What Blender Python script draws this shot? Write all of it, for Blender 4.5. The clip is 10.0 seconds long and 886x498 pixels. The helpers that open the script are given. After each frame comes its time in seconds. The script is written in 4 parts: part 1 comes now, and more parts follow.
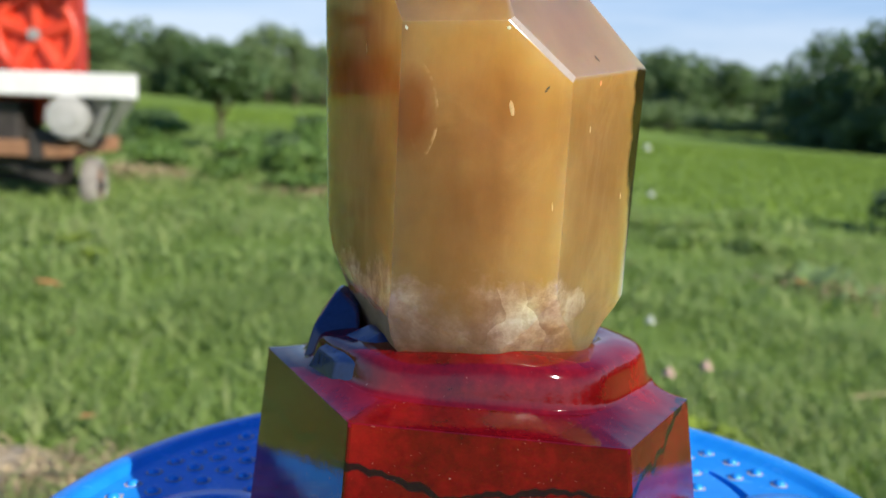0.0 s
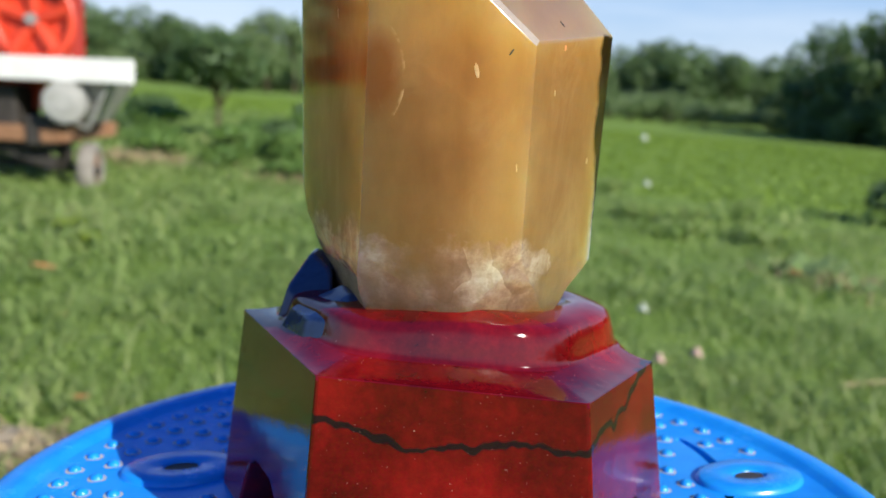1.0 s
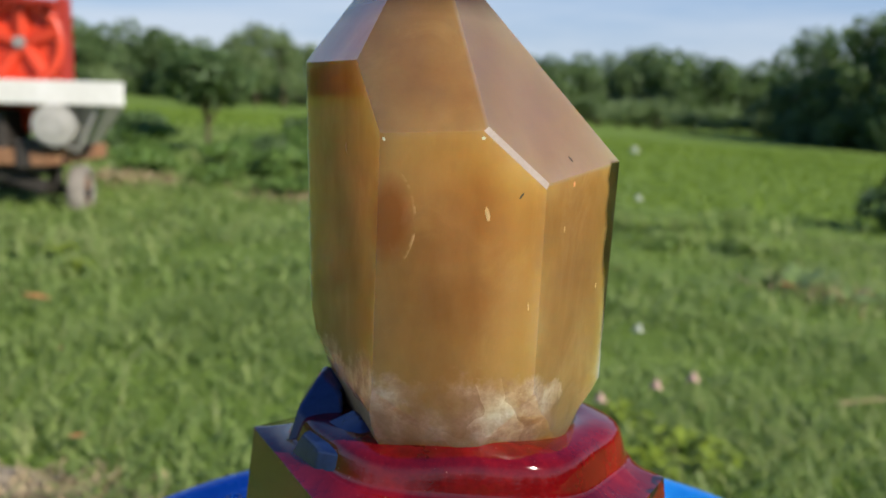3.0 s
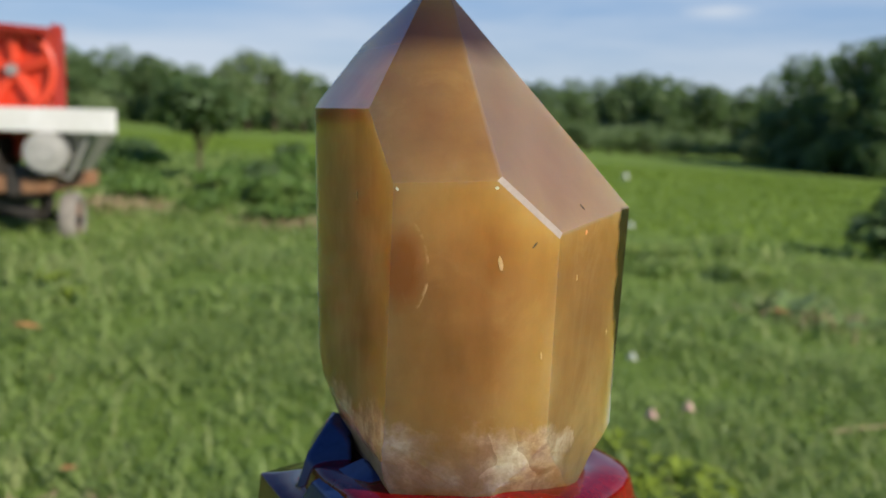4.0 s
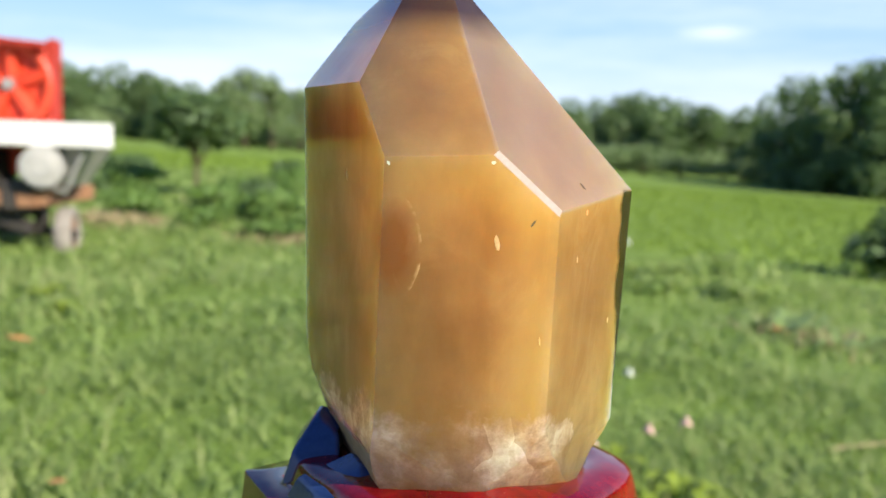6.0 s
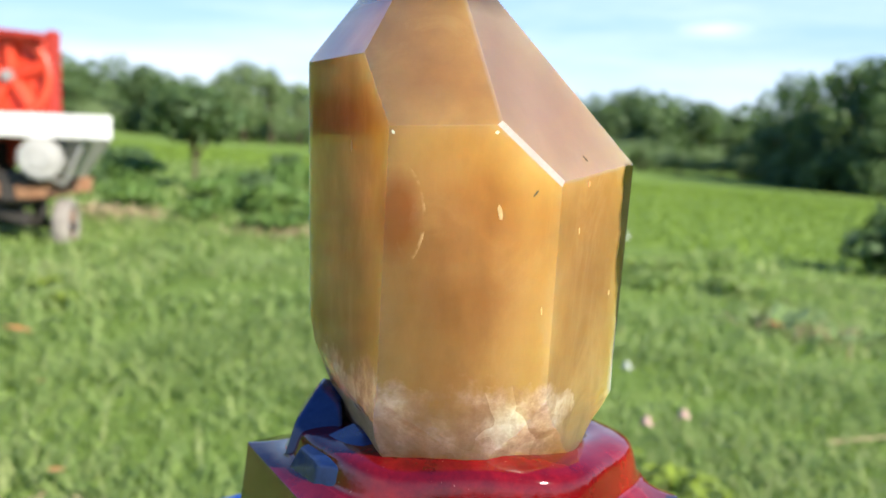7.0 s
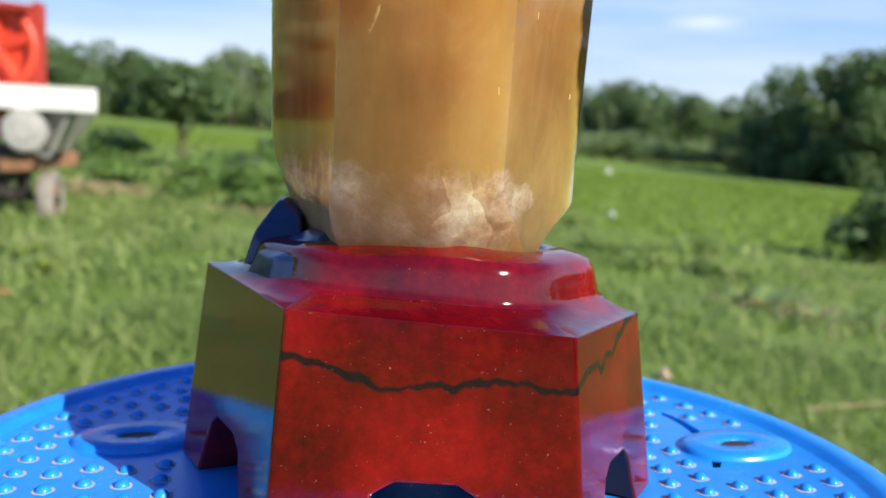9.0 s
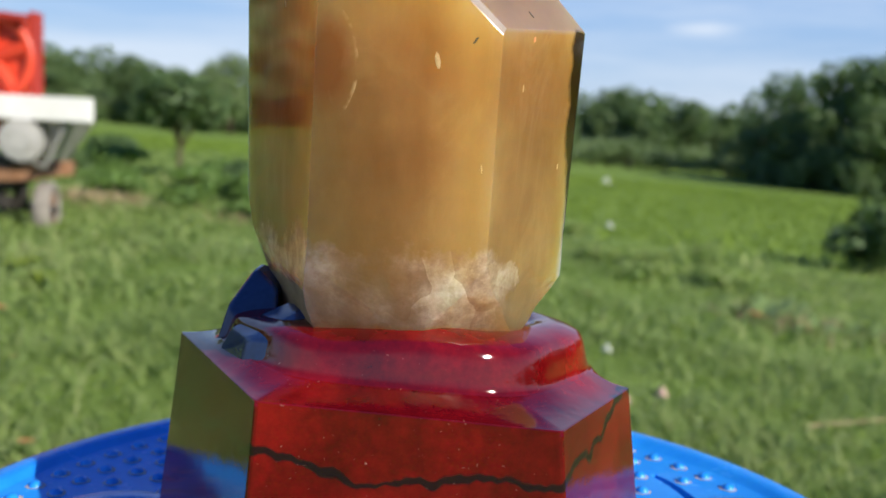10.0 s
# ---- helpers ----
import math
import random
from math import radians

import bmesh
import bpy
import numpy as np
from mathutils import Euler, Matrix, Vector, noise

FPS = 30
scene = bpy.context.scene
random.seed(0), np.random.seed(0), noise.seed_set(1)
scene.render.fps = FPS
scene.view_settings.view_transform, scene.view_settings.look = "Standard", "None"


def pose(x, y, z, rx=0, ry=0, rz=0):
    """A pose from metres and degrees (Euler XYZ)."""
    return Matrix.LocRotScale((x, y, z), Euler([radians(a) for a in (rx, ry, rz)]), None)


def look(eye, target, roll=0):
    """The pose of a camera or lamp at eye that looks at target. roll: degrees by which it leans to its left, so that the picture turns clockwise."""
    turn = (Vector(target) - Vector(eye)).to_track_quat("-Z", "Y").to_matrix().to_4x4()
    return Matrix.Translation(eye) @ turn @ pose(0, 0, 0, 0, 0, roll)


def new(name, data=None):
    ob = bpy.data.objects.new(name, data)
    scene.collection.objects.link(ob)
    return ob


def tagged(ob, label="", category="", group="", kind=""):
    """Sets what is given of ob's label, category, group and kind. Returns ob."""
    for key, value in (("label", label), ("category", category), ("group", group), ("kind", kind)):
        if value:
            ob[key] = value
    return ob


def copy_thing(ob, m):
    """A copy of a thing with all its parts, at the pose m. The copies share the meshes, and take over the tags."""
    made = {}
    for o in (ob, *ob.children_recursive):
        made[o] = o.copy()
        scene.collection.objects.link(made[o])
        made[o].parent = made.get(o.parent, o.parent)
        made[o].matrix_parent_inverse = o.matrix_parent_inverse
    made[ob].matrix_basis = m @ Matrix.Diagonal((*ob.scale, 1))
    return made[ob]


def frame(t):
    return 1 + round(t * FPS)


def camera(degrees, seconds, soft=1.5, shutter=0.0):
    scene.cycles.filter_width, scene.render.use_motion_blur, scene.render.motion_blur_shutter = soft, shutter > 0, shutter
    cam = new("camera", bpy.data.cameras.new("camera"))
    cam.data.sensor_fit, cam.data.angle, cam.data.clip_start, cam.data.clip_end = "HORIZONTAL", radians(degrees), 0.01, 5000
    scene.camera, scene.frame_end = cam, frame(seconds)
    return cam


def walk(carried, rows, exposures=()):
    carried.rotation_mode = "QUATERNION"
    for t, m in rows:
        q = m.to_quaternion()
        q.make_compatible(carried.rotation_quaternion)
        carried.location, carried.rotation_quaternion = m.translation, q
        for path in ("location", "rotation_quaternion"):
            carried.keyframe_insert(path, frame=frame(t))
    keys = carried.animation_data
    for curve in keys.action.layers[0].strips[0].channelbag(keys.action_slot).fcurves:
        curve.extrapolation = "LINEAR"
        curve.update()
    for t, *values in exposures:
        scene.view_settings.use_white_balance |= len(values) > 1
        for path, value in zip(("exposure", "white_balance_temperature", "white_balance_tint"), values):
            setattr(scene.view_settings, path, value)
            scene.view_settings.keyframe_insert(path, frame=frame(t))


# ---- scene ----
cam = camera(50.89, 10.0)
ROWS = [
    (0, -0.0034, -0.3041, 0.5987, -9.04, -1.43, 2.10),
    (0.5, 0.0025, -0.3060, 0.5905, -9.50, -1.74, 2.05),
    (1, 0.0060, -0.3118, 0.5915, -9.66, -1.88, 2.05),
    (1.5, 0.0082, -0.3118, 0.6003, -9.57, -1.89, 1.96),
    (2, 0.0078, -0.3092, 0.6108, -9.43, -1.74, 1.97),
    (2.5, 0.0114, -0.2996, 0.6262, -9.20, -1.06, 1.50),
    (2.7, 0.0055, -0.3031, 0.6257, -9.15, -1.00, 1.42),
    (3.8, -0.0056, -0.3078, 0.6385, -8.24, -0.97, 1.03),
    (4, -0.0070, -0.3045, 0.6344, -7.54, -0.96, 0.82),
    (4.5, -0.0000, -0.3010, 0.6262, -6.74, -0.75, 0.64),
    (5, -0.0045, -0.2946, 0.6257, -6.30, -0.46, 0.58),
    (5.5, -0.0044, -0.2960, 0.6279, -6.19, -0.52, 0.56),
    (5.7, -0.0059, -0.2925, 0.6251, -6.27, -0.82, 0.59),
    (6.8, -0.0064, -0.2949, 0.6191, -6.60, -1.59, 0.62),
    (7, -0.0073, -0.2959, 0.6157, -6.68, -1.59, 0.57),
    (7.5, -0.0102, -0.3006, 0.6096, -7.00, -2.10, 0.55),
    (8, -0.0072, -0.3033, 0.5911, -7.41, -2.39, 0.45),
    (8.5, 0.0001, -0.3044, 0.5724, -7.41, -2.38, 0.14),
    (9, 0.0031, -0.3010, 0.5597, -7.29, -2.30, -0.09),
    (9.5, 0.0104, -0.2956, 0.5625, -7.21, -2.29, -0.38),
    (10, 0.0072, -0.2865, 0.5786, -6.91, -2.36, -0.17),
]
# seconds, stops, white balance
EXPOSURES = [(0, 0.45, 6350, 8.5), (0.5, 0.45, 6250, 7.5), (1.5, 0.44, 6250, 7.5), (2, 0.36, 6350, 9), (2.5, 0.25, 6550, 9.5), (4, 0.09, 6600, 9), (4.5, 0.03, 6650, 9.5), (5, 0.19, 6650, 9), (5.5, 0.59, 6700, 9),
             (7, 1.0, 6400, 9), (7.5, 1.04, 6350, 9.5), (8, 1.0, 6250, 10), (8.5, 0.98, 6300, 10), (9, 0.62, 6500, 9.5), (9.5, 0.43, 6500, 9.5), (10, 0.36, 6450, 9.5)]
# a phone's small lens, focused on the crystal
cam.data.dof.use_dof = True
cam.data.dof.focus_distance = 0.255
cam.data.dof.aperture_fstop = 13.5
walk(cam, [(t, pose(x, y, z, 90 + pitch, roll, yaw)) for t, x, y, z, pitch, roll, yaw in ROWS], exposures=EXPOSURES)

# ---- light ----
SUN_AZ, SUN_EL = -42.0, 30.0      # degrees: where the sun stands, counted from +x towards +y
sun_dir = Vector((math.cos(radians(SUN_AZ)) * math.cos(radians(SUN_EL)), math.sin(radians(SUN_AZ)) * math.cos(radians(SUN_EL)), math.sin(radians(SUN_EL))))
sun = new("sun", bpy.data.lights.new("sun", "SUN"))
sun.data.energy, sun.data.angle, sun.data.color = 5.0, radians(0.53), (1.0, 0.93, 0.82)
sun.matrix_world = look(sun_dir * 30, (0, 0, 0))

world = bpy.data.worlds.new("sky")
scene.world = world
world.use_nodes = True
wt = world.node_tree
wt.nodes.clear()
sky = wt.nodes.new("ShaderNodeTexSky")
sky.sky_type, sky.sun_disc = "NISHITA", False
sky.sun_elevation, sky.sun_rotation = radians(SUN_EL), radians(90 - SUN_AZ)
sky.air_density, sky.dust_density, sky.ozone_density = 1.0, 0.6, 1.5
wc = wt.nodes.new("ShaderNodeTexCoord")
wm = wt.nodes.new("ShaderNodeMapping")
wm.inputs["Scale"].default_value = (1.2, 1.2, 9.0)
wn = wt.nodes.new("ShaderNodeTexNoise")
wn.inputs["Scale"].default_value, wn.inputs["Detail"].default_value, wn.inputs["Roughness"].default_value = 1.6, 7.0, 0.6
wr = wt.nodes.new("ShaderNodeValToRGB")
wr.color_ramp.elements[0].position, wr.color_ramp.elements[1].position = 0.42, 0.78
wr.color_ramp.elements[0].color, wr.color_ramp.elements[1].color = (0.0, 0.0, 0.0, 1), (0.75, 0.75, 0.75, 1)
wx = wt.nodes.new("ShaderNodeMix")
wx.data_type = "RGBA"
haze = wt.nodes.new("ShaderNodeValToRGB")       # pale at the horizon, clear blue above
haze.color_ramp.elements[0].position, haze.color_ramp.elements[1].position = 0.0, 0.48
haze.color_ramp.elements[0].color, haze.color_ramp.elements[1].color = (0.66, 0.80, 1.0, 1), (0.035, 0.12, 0.48, 1)
mid = haze.color_ramp.elements.new(0.13)
mid.color = (0.37, 0.60, 1.0, 1)
upper = haze.color_ramp.elements.new(0.25)
upper.color = (0.25, 0.46, 0.94, 1)
wz = wt.nodes.new("ShaderNodeSeparateXYZ")
wk = wt.nodes.new("ShaderNodeVectorMath")
wk.operation = "SCALE"
wk.inputs["Scale"].default_value = 11.6
wh = wt.nodes.new("ShaderNodeMix")
wh.data_type = "RGBA"
wh.inputs["Factor"].default_value = 0.72
wx.inputs["B"].default_value = (10.0, 10.8, 12.0, 1)
wt.links.new(wc.outputs["Generated"], wz.inputs["Vector"])
wt.links.new(wz.outputs["Z"], haze.inputs["Fac"])
wt.links.new(haze.outputs["Color"], wk.inputs[0])
wt.links.new(sky.outputs["Color"], wh.inputs["A"])
wt.links.new(wk.outputs["Vector"], wh.inputs["B"])
# one small drawn-out white cloud above the field
cl = [wt.nodes.new("ShaderNodeVectorMath") for _ in range(3)]
cl[0].operation, cl[1].operation, cl[2].operation = "SUBTRACT", "MULTIPLY", "LENGTH"
cl[0].inputs[1].default_value, cl[1].inputs[1].default_value = (0.262, 0.958, 0.118), (24, 6, 110)
clr = wt.nodes.new("ShaderNodeValToRGB")
clr.color_ramp.elements[0].position, clr.color_ramp.elements[1].position = 0.2, 1.0
clr.color_ramp.elements[0].color, clr.color_ramp.elements[1].color = (0.5, 0.5, 0.5, 1), (0, 0, 0, 1)
add = wt.nodes.new("ShaderNodeMath")
add.operation, add.use_clamp = "ADD", True
wt.links.new(wc.outputs["Generated"], cl[0].inputs[0])
wt.links.new(cl[0].outputs["Vector"], cl[1].inputs[0])
wt.links.new(cl[1].outputs["Vector"], cl[2].inputs[0])
wt.links.new(cl[2].outputs["Value"], clr.inputs["Fac"])
wb = wt.nodes.new("ShaderNodeBackground")
wb.inputs["Strength"].default_value = 0.066
wo = wt.nodes.new("ShaderNodeOutputWorld")
wt.links.new(wc.outputs["Generated"], wm.inputs["Vector"])
wt.links.new(wm.outputs["Vector"], wn.inputs["Vector"])
wt.links.new(wn.outputs["Fac"], wr.inputs["Fac"])
thin = wt.nodes.new("ShaderNodeMapRange")           # the thin cloud lies low; overhead the sky is clear
thin.inputs["From Min"].default_value, thin.inputs["From Max"].default_value = 0.24, 0.42
thin.inputs["To Min"].default_value, thin.inputs["To Max"].default_value = 1.0, 0.0
thinned = wt.nodes.new("ShaderNodeMath")
thinned.operation = "MULTIPLY"
wt.links.new(wz.outputs["Z"], thin.inputs["Value"])
wt.links.new(wr.outputs["Color"], thinned.inputs[0])
wt.links.new(thin.outputs["Result"], thinned.inputs[1])
wt.links.new(thinned.outputs["Value"], add.inputs[0])
wt.links.new(clr.outputs["Color"], add.inputs[1])
wt.links.new(add.outputs["Value"], wx.inputs["Factor"])
wt.links.new(wh.outputs["Result"], wx.inputs["A"])
wt.links.new(wx.outputs["Result"], wb.inputs["Color"])
wt.links.new(wb.outputs["Background"], wo.inputs["Surface"])


# ---- materials ----
class Mat:
    """A node material with small helpers."""

    def __init__(self, name):
        self.m = bpy.data.materials.new(name)
        self.m.use_nodes = True
        self.t = self.m.node_tree
        self.b = self.t.nodes["Principled BSDF"]

    def node(self, kind, **inputs):
        n = self.t.nodes.new("ShaderNode" + kind)
        for k, v in inputs.items():
            n.inputs[k.replace("_", " ")].default_value = v
        return n

    def link(self, a, b):
        self.t.links.new(a, b)

    def coords(self, scale=(1, 1, 1), which="Object"):
        c = self.t.nodes.new("ShaderNodeTexCoord")
        mp = self.t.nodes.new("ShaderNodeMapping")
        mp.inputs["Scale"].default_value = scale
        self.link(c.outputs[which], mp.inputs["Vector"])
        return mp.outputs["Vector"]

    def noise(self, scale, detail=4.0, rough=0.55, vec=None, distortion=0.0):
        n = self.node("TexNoise", Scale=scale, Detail=detail, Roughness=rough, Distortion=distortion)
        self.link(vec if vec is not None else self.coords(), n.inputs["Vector"])
        return n.outputs["Fac"]

    def ramp(self, fac, stops):
        r = self.t.nodes.new("ShaderNodeValToRGB")
        e = r.color_ramp.elements
        while len(e) < len(stops):
            e.new(0.5)
        for el, (p, c) in zip(e, stops):
            el.position, el.color = p, (*c, 1) if len(c) == 3 else c
        self.link(fac, r.inputs["Fac"])
        return r.outputs["Color"]

    def mix(self, fac, a, b, mode="MIX"):
        x = self.t.nodes.new("ShaderNodeMix")
        x.data_type, x.blend_type = "RGBA", mode
        for key, v in (("Factor", fac), ("A", a), ("B", b)):
            if isinstance(v, (int, float)):
                x.inputs[key].default_value = v
            elif isinstance(v, tuple):
                x.inputs[key].default_value = (*v, 1)
            else:
                self.link(v, x.inputs[key])
        return x.outputs["Result"]

    def maths(self, op, a, b=0.0, c=0.0):
        x = self.t.nodes.new("ShaderNodeMath")
        x.operation = op
        for k, v in enumerate((a, b, c)):
            if isinstance(v, (int, float)):
                x.inputs[k].default_value = v
            else:
                self.link(v, x.inputs[k])
        return x.outputs["Value"]

    def bump(self, height, strength, distance):
        n = self.node("Bump", Strength=strength, Distance=distance)
        self.link(height, n.inputs["Height"])
        self.link(n.outputs["Normal"], self.b.inputs["Normal"])
        return self

    def set(self, **inputs):
        for k, v in inputs.items():
            s = self.b.inputs[k.replace("_", " ")]
            if isinstance(v, (int, float)):
                s.default_value = v
            elif isinstance(v, tuple):
                s.default_value = (*v, 1) if len(v) == 3 and s.type == "RGBA" else v
            else:
                self.link(v, s)
        return self

    def island(self):
        return self.t.nodes.new("ShaderNodeNewGeometry").outputs["Random Per Island"]

    def each(self):
        return self.t.nodes.new("ShaderNodeObjectInfo").outputs["Random"]


def plain_mat(name, dark, light, scale, rough=0.6, bump=0.3, metal=0.0, depth=0.002):
    """Paint, wood, rust and the like: two tones broken up at two scales, with fine relief."""
    m = Mat(name)
    v = m.coords()
    big, fine = m.noise(scale, 5, 0.6, v), m.noise(scale * 9, 4, 0.6, v)
    f = m.mix(0.35, big, fine)
    m.set(Base_Color=m.ramp(f, [(0.3, dark), (0.68, light)]), Metallic=metal)
    m.set(Roughness=m.maths("MULTIPLY_ADD", fine, 0.3, rough - 0.15))
    return m.bump(fine, bump, depth).m


def leaf_mat(name, stops, rough=0.5, gloss=0.35, through_leaf=0.25):
    """Leaves and grass: a tone for each leaf, patches over the whole, light coming through."""
    m = Mat(name)
    patch = m.mix(0.45, m.noise(0.8, 3, 0.5, m.coords()), m.noise(4.5, 4, 0.6, m.coords()))
    fac = m.mix(0.68, m.island(), patch)
    col = m.ramp(fac, stops)
    m.set(Base_Color=col, Roughness=rough, Specular_IOR_Level=gloss)
    tr = m.t.nodes.new("ShaderNodeBsdfTranslucent")
    m.link(m.mix(0.5, col, (0.25, 0.42, 0.03)), tr.inputs["Color"])
    mx = m.t.nodes.new("ShaderNodeMixShader")
    mx.inputs["Fac"].default_value = through_leaf
    m.link(m.b.outputs["BSDF"], mx.inputs[1])
    m.link(tr.outputs["BSDF"], mx.inputs[2])
    m.link(mx.outputs["Shader"], m.t.nodes["Material Output"].inputs["Surface"])
    return m.m


def crystal_mat():
    """Polished smoky yellow quartz, milky inside, frosted in patches towards its broken foot."""
    m = Mat("smoky quartz")
    v = m.coords()
    sep = m.t.nodes.new("ShaderNodeSeparateXYZ")
    m.link(v, sep.inputs["Vector"])
    cloud = m.noise(24, 3, 0.5, v)
    streak = m.noise(80, 6, 0.65, m.coords((1, 1, 0.45)))
    body = m.ramp(m.mix(0.32, cloud, streak), [(0.32, (0.165, 0.084, 0.026)), (0.5, (0.236, 0.134, 0.046)), (0.68, (0.315, 0.195, 0.076))])
    # a milkier pillar inside, beside the front edge
    pillar = m.ramp(m.maths("ABSOLUTE", m.maths("MULTIPLY_ADD", sep.outputs["X"], 60.0, m.maths("MULTIPLY_ADD", cloud, 0.5, -1.05))), [(0.05, (1, 1, 1)), (0.55, (0, 0, 0))])
    body = m.mix(m.maths("MULTIPLY", pillar, 0.28), body, (0.46, 0.31, 0.15))
    # a reddish-brown cloud under the front face
    off = m.node("VectorMath")
    off.operation = "SUBTRACT"
    off.inputs[1].default_value = (-0.0215, -0.053, 0.0725)
    squash = m.node("VectorMath")
    squash.operation = "MULTIPLY"
    squash.inputs[1].default_value = (118, 60, 62)
    size = m.node("VectorMath")
    size.operation = "LENGTH"
    m.link(v, off.inputs[0])
    m.link(off.outputs["Vector"], squash.inputs[0])
    m.link(squash.outputs["Vector"], size.inputs[0])
    spot = m.ramp(m.maths("MULTIPLY_ADD", streak, 0.25, size.outputs["Value"]), [(0.55, (1, 1, 1)), (1.2, (0, 0, 0))])
    body = m.mix(m.maths("MULTIPLY", spot, 0.75), body, (0.19, 0.062, 0.014))
    # the bright curved rim of that cloud, a healed crack
    away = m.node("SeparateXYZ")
    m.link(off.outputs["Vector"], away.inputs["Vector"])
    rim = m.ramp(m.maths("MULTIPLY_ADD", streak, 0.18, size.outputs["Value"]), [(0.90, (0, 0, 0)), (1.02, (1, 1, 1)), (1.18, (0, 0, 0))])
    rim = m.maths("MULTIPLY", rim, m.ramp(m.maths("MULTIPLY", away.outputs["X"], 100.0), [(0.25, (0, 0, 0)), (0.6, (1, 1, 1))]))
    rim = m.maths("MULTIPLY", rim, m.ramp(m.noise(130, 3, 0.6, v), [(0.47, (0, 0, 0)), (0.58, (1, 1, 1))]))
    body = m.mix(m.maths("MULTIPLY", rim, 0.8), body, (0.62, 0.44, 0.24))
    # veils and wisps inside
    veil = m.ramp(m.noise(42, 6, 0.7, m.coords((1, 1, 0.45)), 1.2), [(0.55, (0, 0, 0)), (0.72, (1, 1, 1))])
    body = m.mix(m.maths("MULTIPLY", veil, 0.14), body, (0.52, 0.36, 0.17))
    # greyer towards the point: sky reflection of the upper faces, held in the colour
    sky_grey = m.ramp(m.maths("MULTIPLY_ADD", cloud, 0.05, m.maths("MULTIPLY", sep.outputs["Z"], 5.0)), [(0.44, (0, 0, 0)), (0.54, (1, 1, 1))])
    body = m.mix(m.maths("MULTIPLY", sky_grey, 0.12), body, (0.25, 0.175, 0.135))
    # mirrored sky put as grey into the colour under the point's broad sloping face
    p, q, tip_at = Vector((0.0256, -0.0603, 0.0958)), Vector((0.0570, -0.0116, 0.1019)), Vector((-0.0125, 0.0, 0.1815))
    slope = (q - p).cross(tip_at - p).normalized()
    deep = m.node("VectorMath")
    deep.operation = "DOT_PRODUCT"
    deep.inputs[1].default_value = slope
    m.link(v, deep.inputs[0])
    sky_sheen = m.ramp(m.maths("MULTIPLY_ADD", m.maths("SUBTRACT", deep.outputs["Value"], slope.dot(p) * 0.86), 1000.0, 1.0), [(0.2, (0, 0, 0)), (0.8, (1, 1, 1))])
    body = m.mix(m.maths("MULTIPLY", sky_sheen, 0.6), body, (0.24, 0.175, 0.145))
    # the tip, with the dark that refracts through it painted as colour
    tip = m.ramp(m.maths("MULTIPLY_ADD", cloud, 0.05, m.maths("MULTIPLY", sep.outputs["Z"], 5.0)), [(0.67, (0, 0, 0)), (0.72, (1, 1, 1))])
    body = m.mix(m.maths("MULTIPLY", tip, 0.95), body, (0.030, 0.015, 0.012))
    # the clear corner beside the right-hand face, tinted dark for the background refracted there
    corner = m.ramp(m.maths("MULTIPLY_ADD", sep.outputs["X"], 10.0, m.maths("MULTIPLY_ADD", sep.outputs["Z"], 0.23, m.maths("MULTIPLY_ADD", m.noise(60, 4, 0.6, v), 0.05, -0.025))), [(0.449, (0, 0, 0)), (0.462, (1, 1, 1))])
    corner = m.maths("MULTIPLY", corner, m.ramp(m.maths("MULTIPLY", sep.outputs["Z"], 8.0), [(0.690, (1, 1, 1)), (0.700, (0, 0, 0))]))
    body = m.mix(m.maths("MULTIPLY", corner, 0.9), body, (0.060, 0.034, 0.018))
    wav = m.noise(38, 5, 0.65, v)
    low = m.maths("SUBTRACT", m.maths("MULTIPLY_ADD", wav, 0.050, 0.0005), sep.outputs["Z"])
    patch = m.ramp(m.noise(30, 3, 0.5, v), [(0.34, (0.15, 0.15, 0.15)), (0.56, (0.9, 0.9, 0.9))])
    # bright clefts: beside the front edge of the foot, and low on the shaded side
    def around(centre, scale):
        vec = v
        for kind, value in (("SUBTRACT", centre), ("MULTIPLY", scale)):
            n = m.node("VectorMath")
            n.operation = kind
            n.inputs[1].default_value = value
            m.link(vec, n.inputs[0])
            vec = n.outputs["Vector"]
        n = m.node("VectorMath")
        n.operation = "LENGTH"
        m.link(vec, n.inputs[0])
        return m.maths("MULTIPLY_ADD", m.noise(85, 5, 0.7, v), 0.9, n.outputs["Value"])

    cleft = m.maths("MAXIMUM", m.ramp(around((0.0225, -0.043, 0.0175), (46, 24, 96)), [(0.70, (1, 1, 1)), (0.95, (0.6, 0.6, 0.6)), (1.10, (0, 0, 0))]),
                    m.ramp(around((-0.041, -0.022, 0.0175), (42, 22, 80)), [(0.90, (1, 1, 1)), (1.08, (0, 0, 0))]))
    # the far corner of the foot is polished and clear
    sound = m.ramp(m.maths("MULTIPLY", sep.outputs["X"], 20.0), [(0.40, (1, 1, 1)), (0.60, (0.1, 0.1, 0.1))])
    low = m.maths("SUBTRACT", low, m.maths("MAXIMUM", m.maths("MULTIPLY_ADD", sep.outputs["X"], 0.9, -0.018), 0.0))
    patch = m.maths("MULTIPLY", patch, sound)
    frost = m.maths("MULTIPLY", m.ramp(m.maths("MULTIPLY_ADD", low, 70.0, 0.5), [(0.35, (0, 0, 0)), (0.7, (1, 1, 1))]), patch)
    frost = m.maths("MAXIMUM", frost, m.maths("MULTIPLY", cleft, 0.75))
    chips = m.node("TexVoronoi", Scale=62.0, Randomness=1.0)
    m.link(m.mix(0.06, v, m.t.nodes["Noise Texture"].outputs["Color"]), chips.inputs["Vector"])
    tone = m.mix(0.72, m.maths("MULTIPLY", chips.outputs["Color"], 1.0), m.noise(120, 6, 0.7, v))
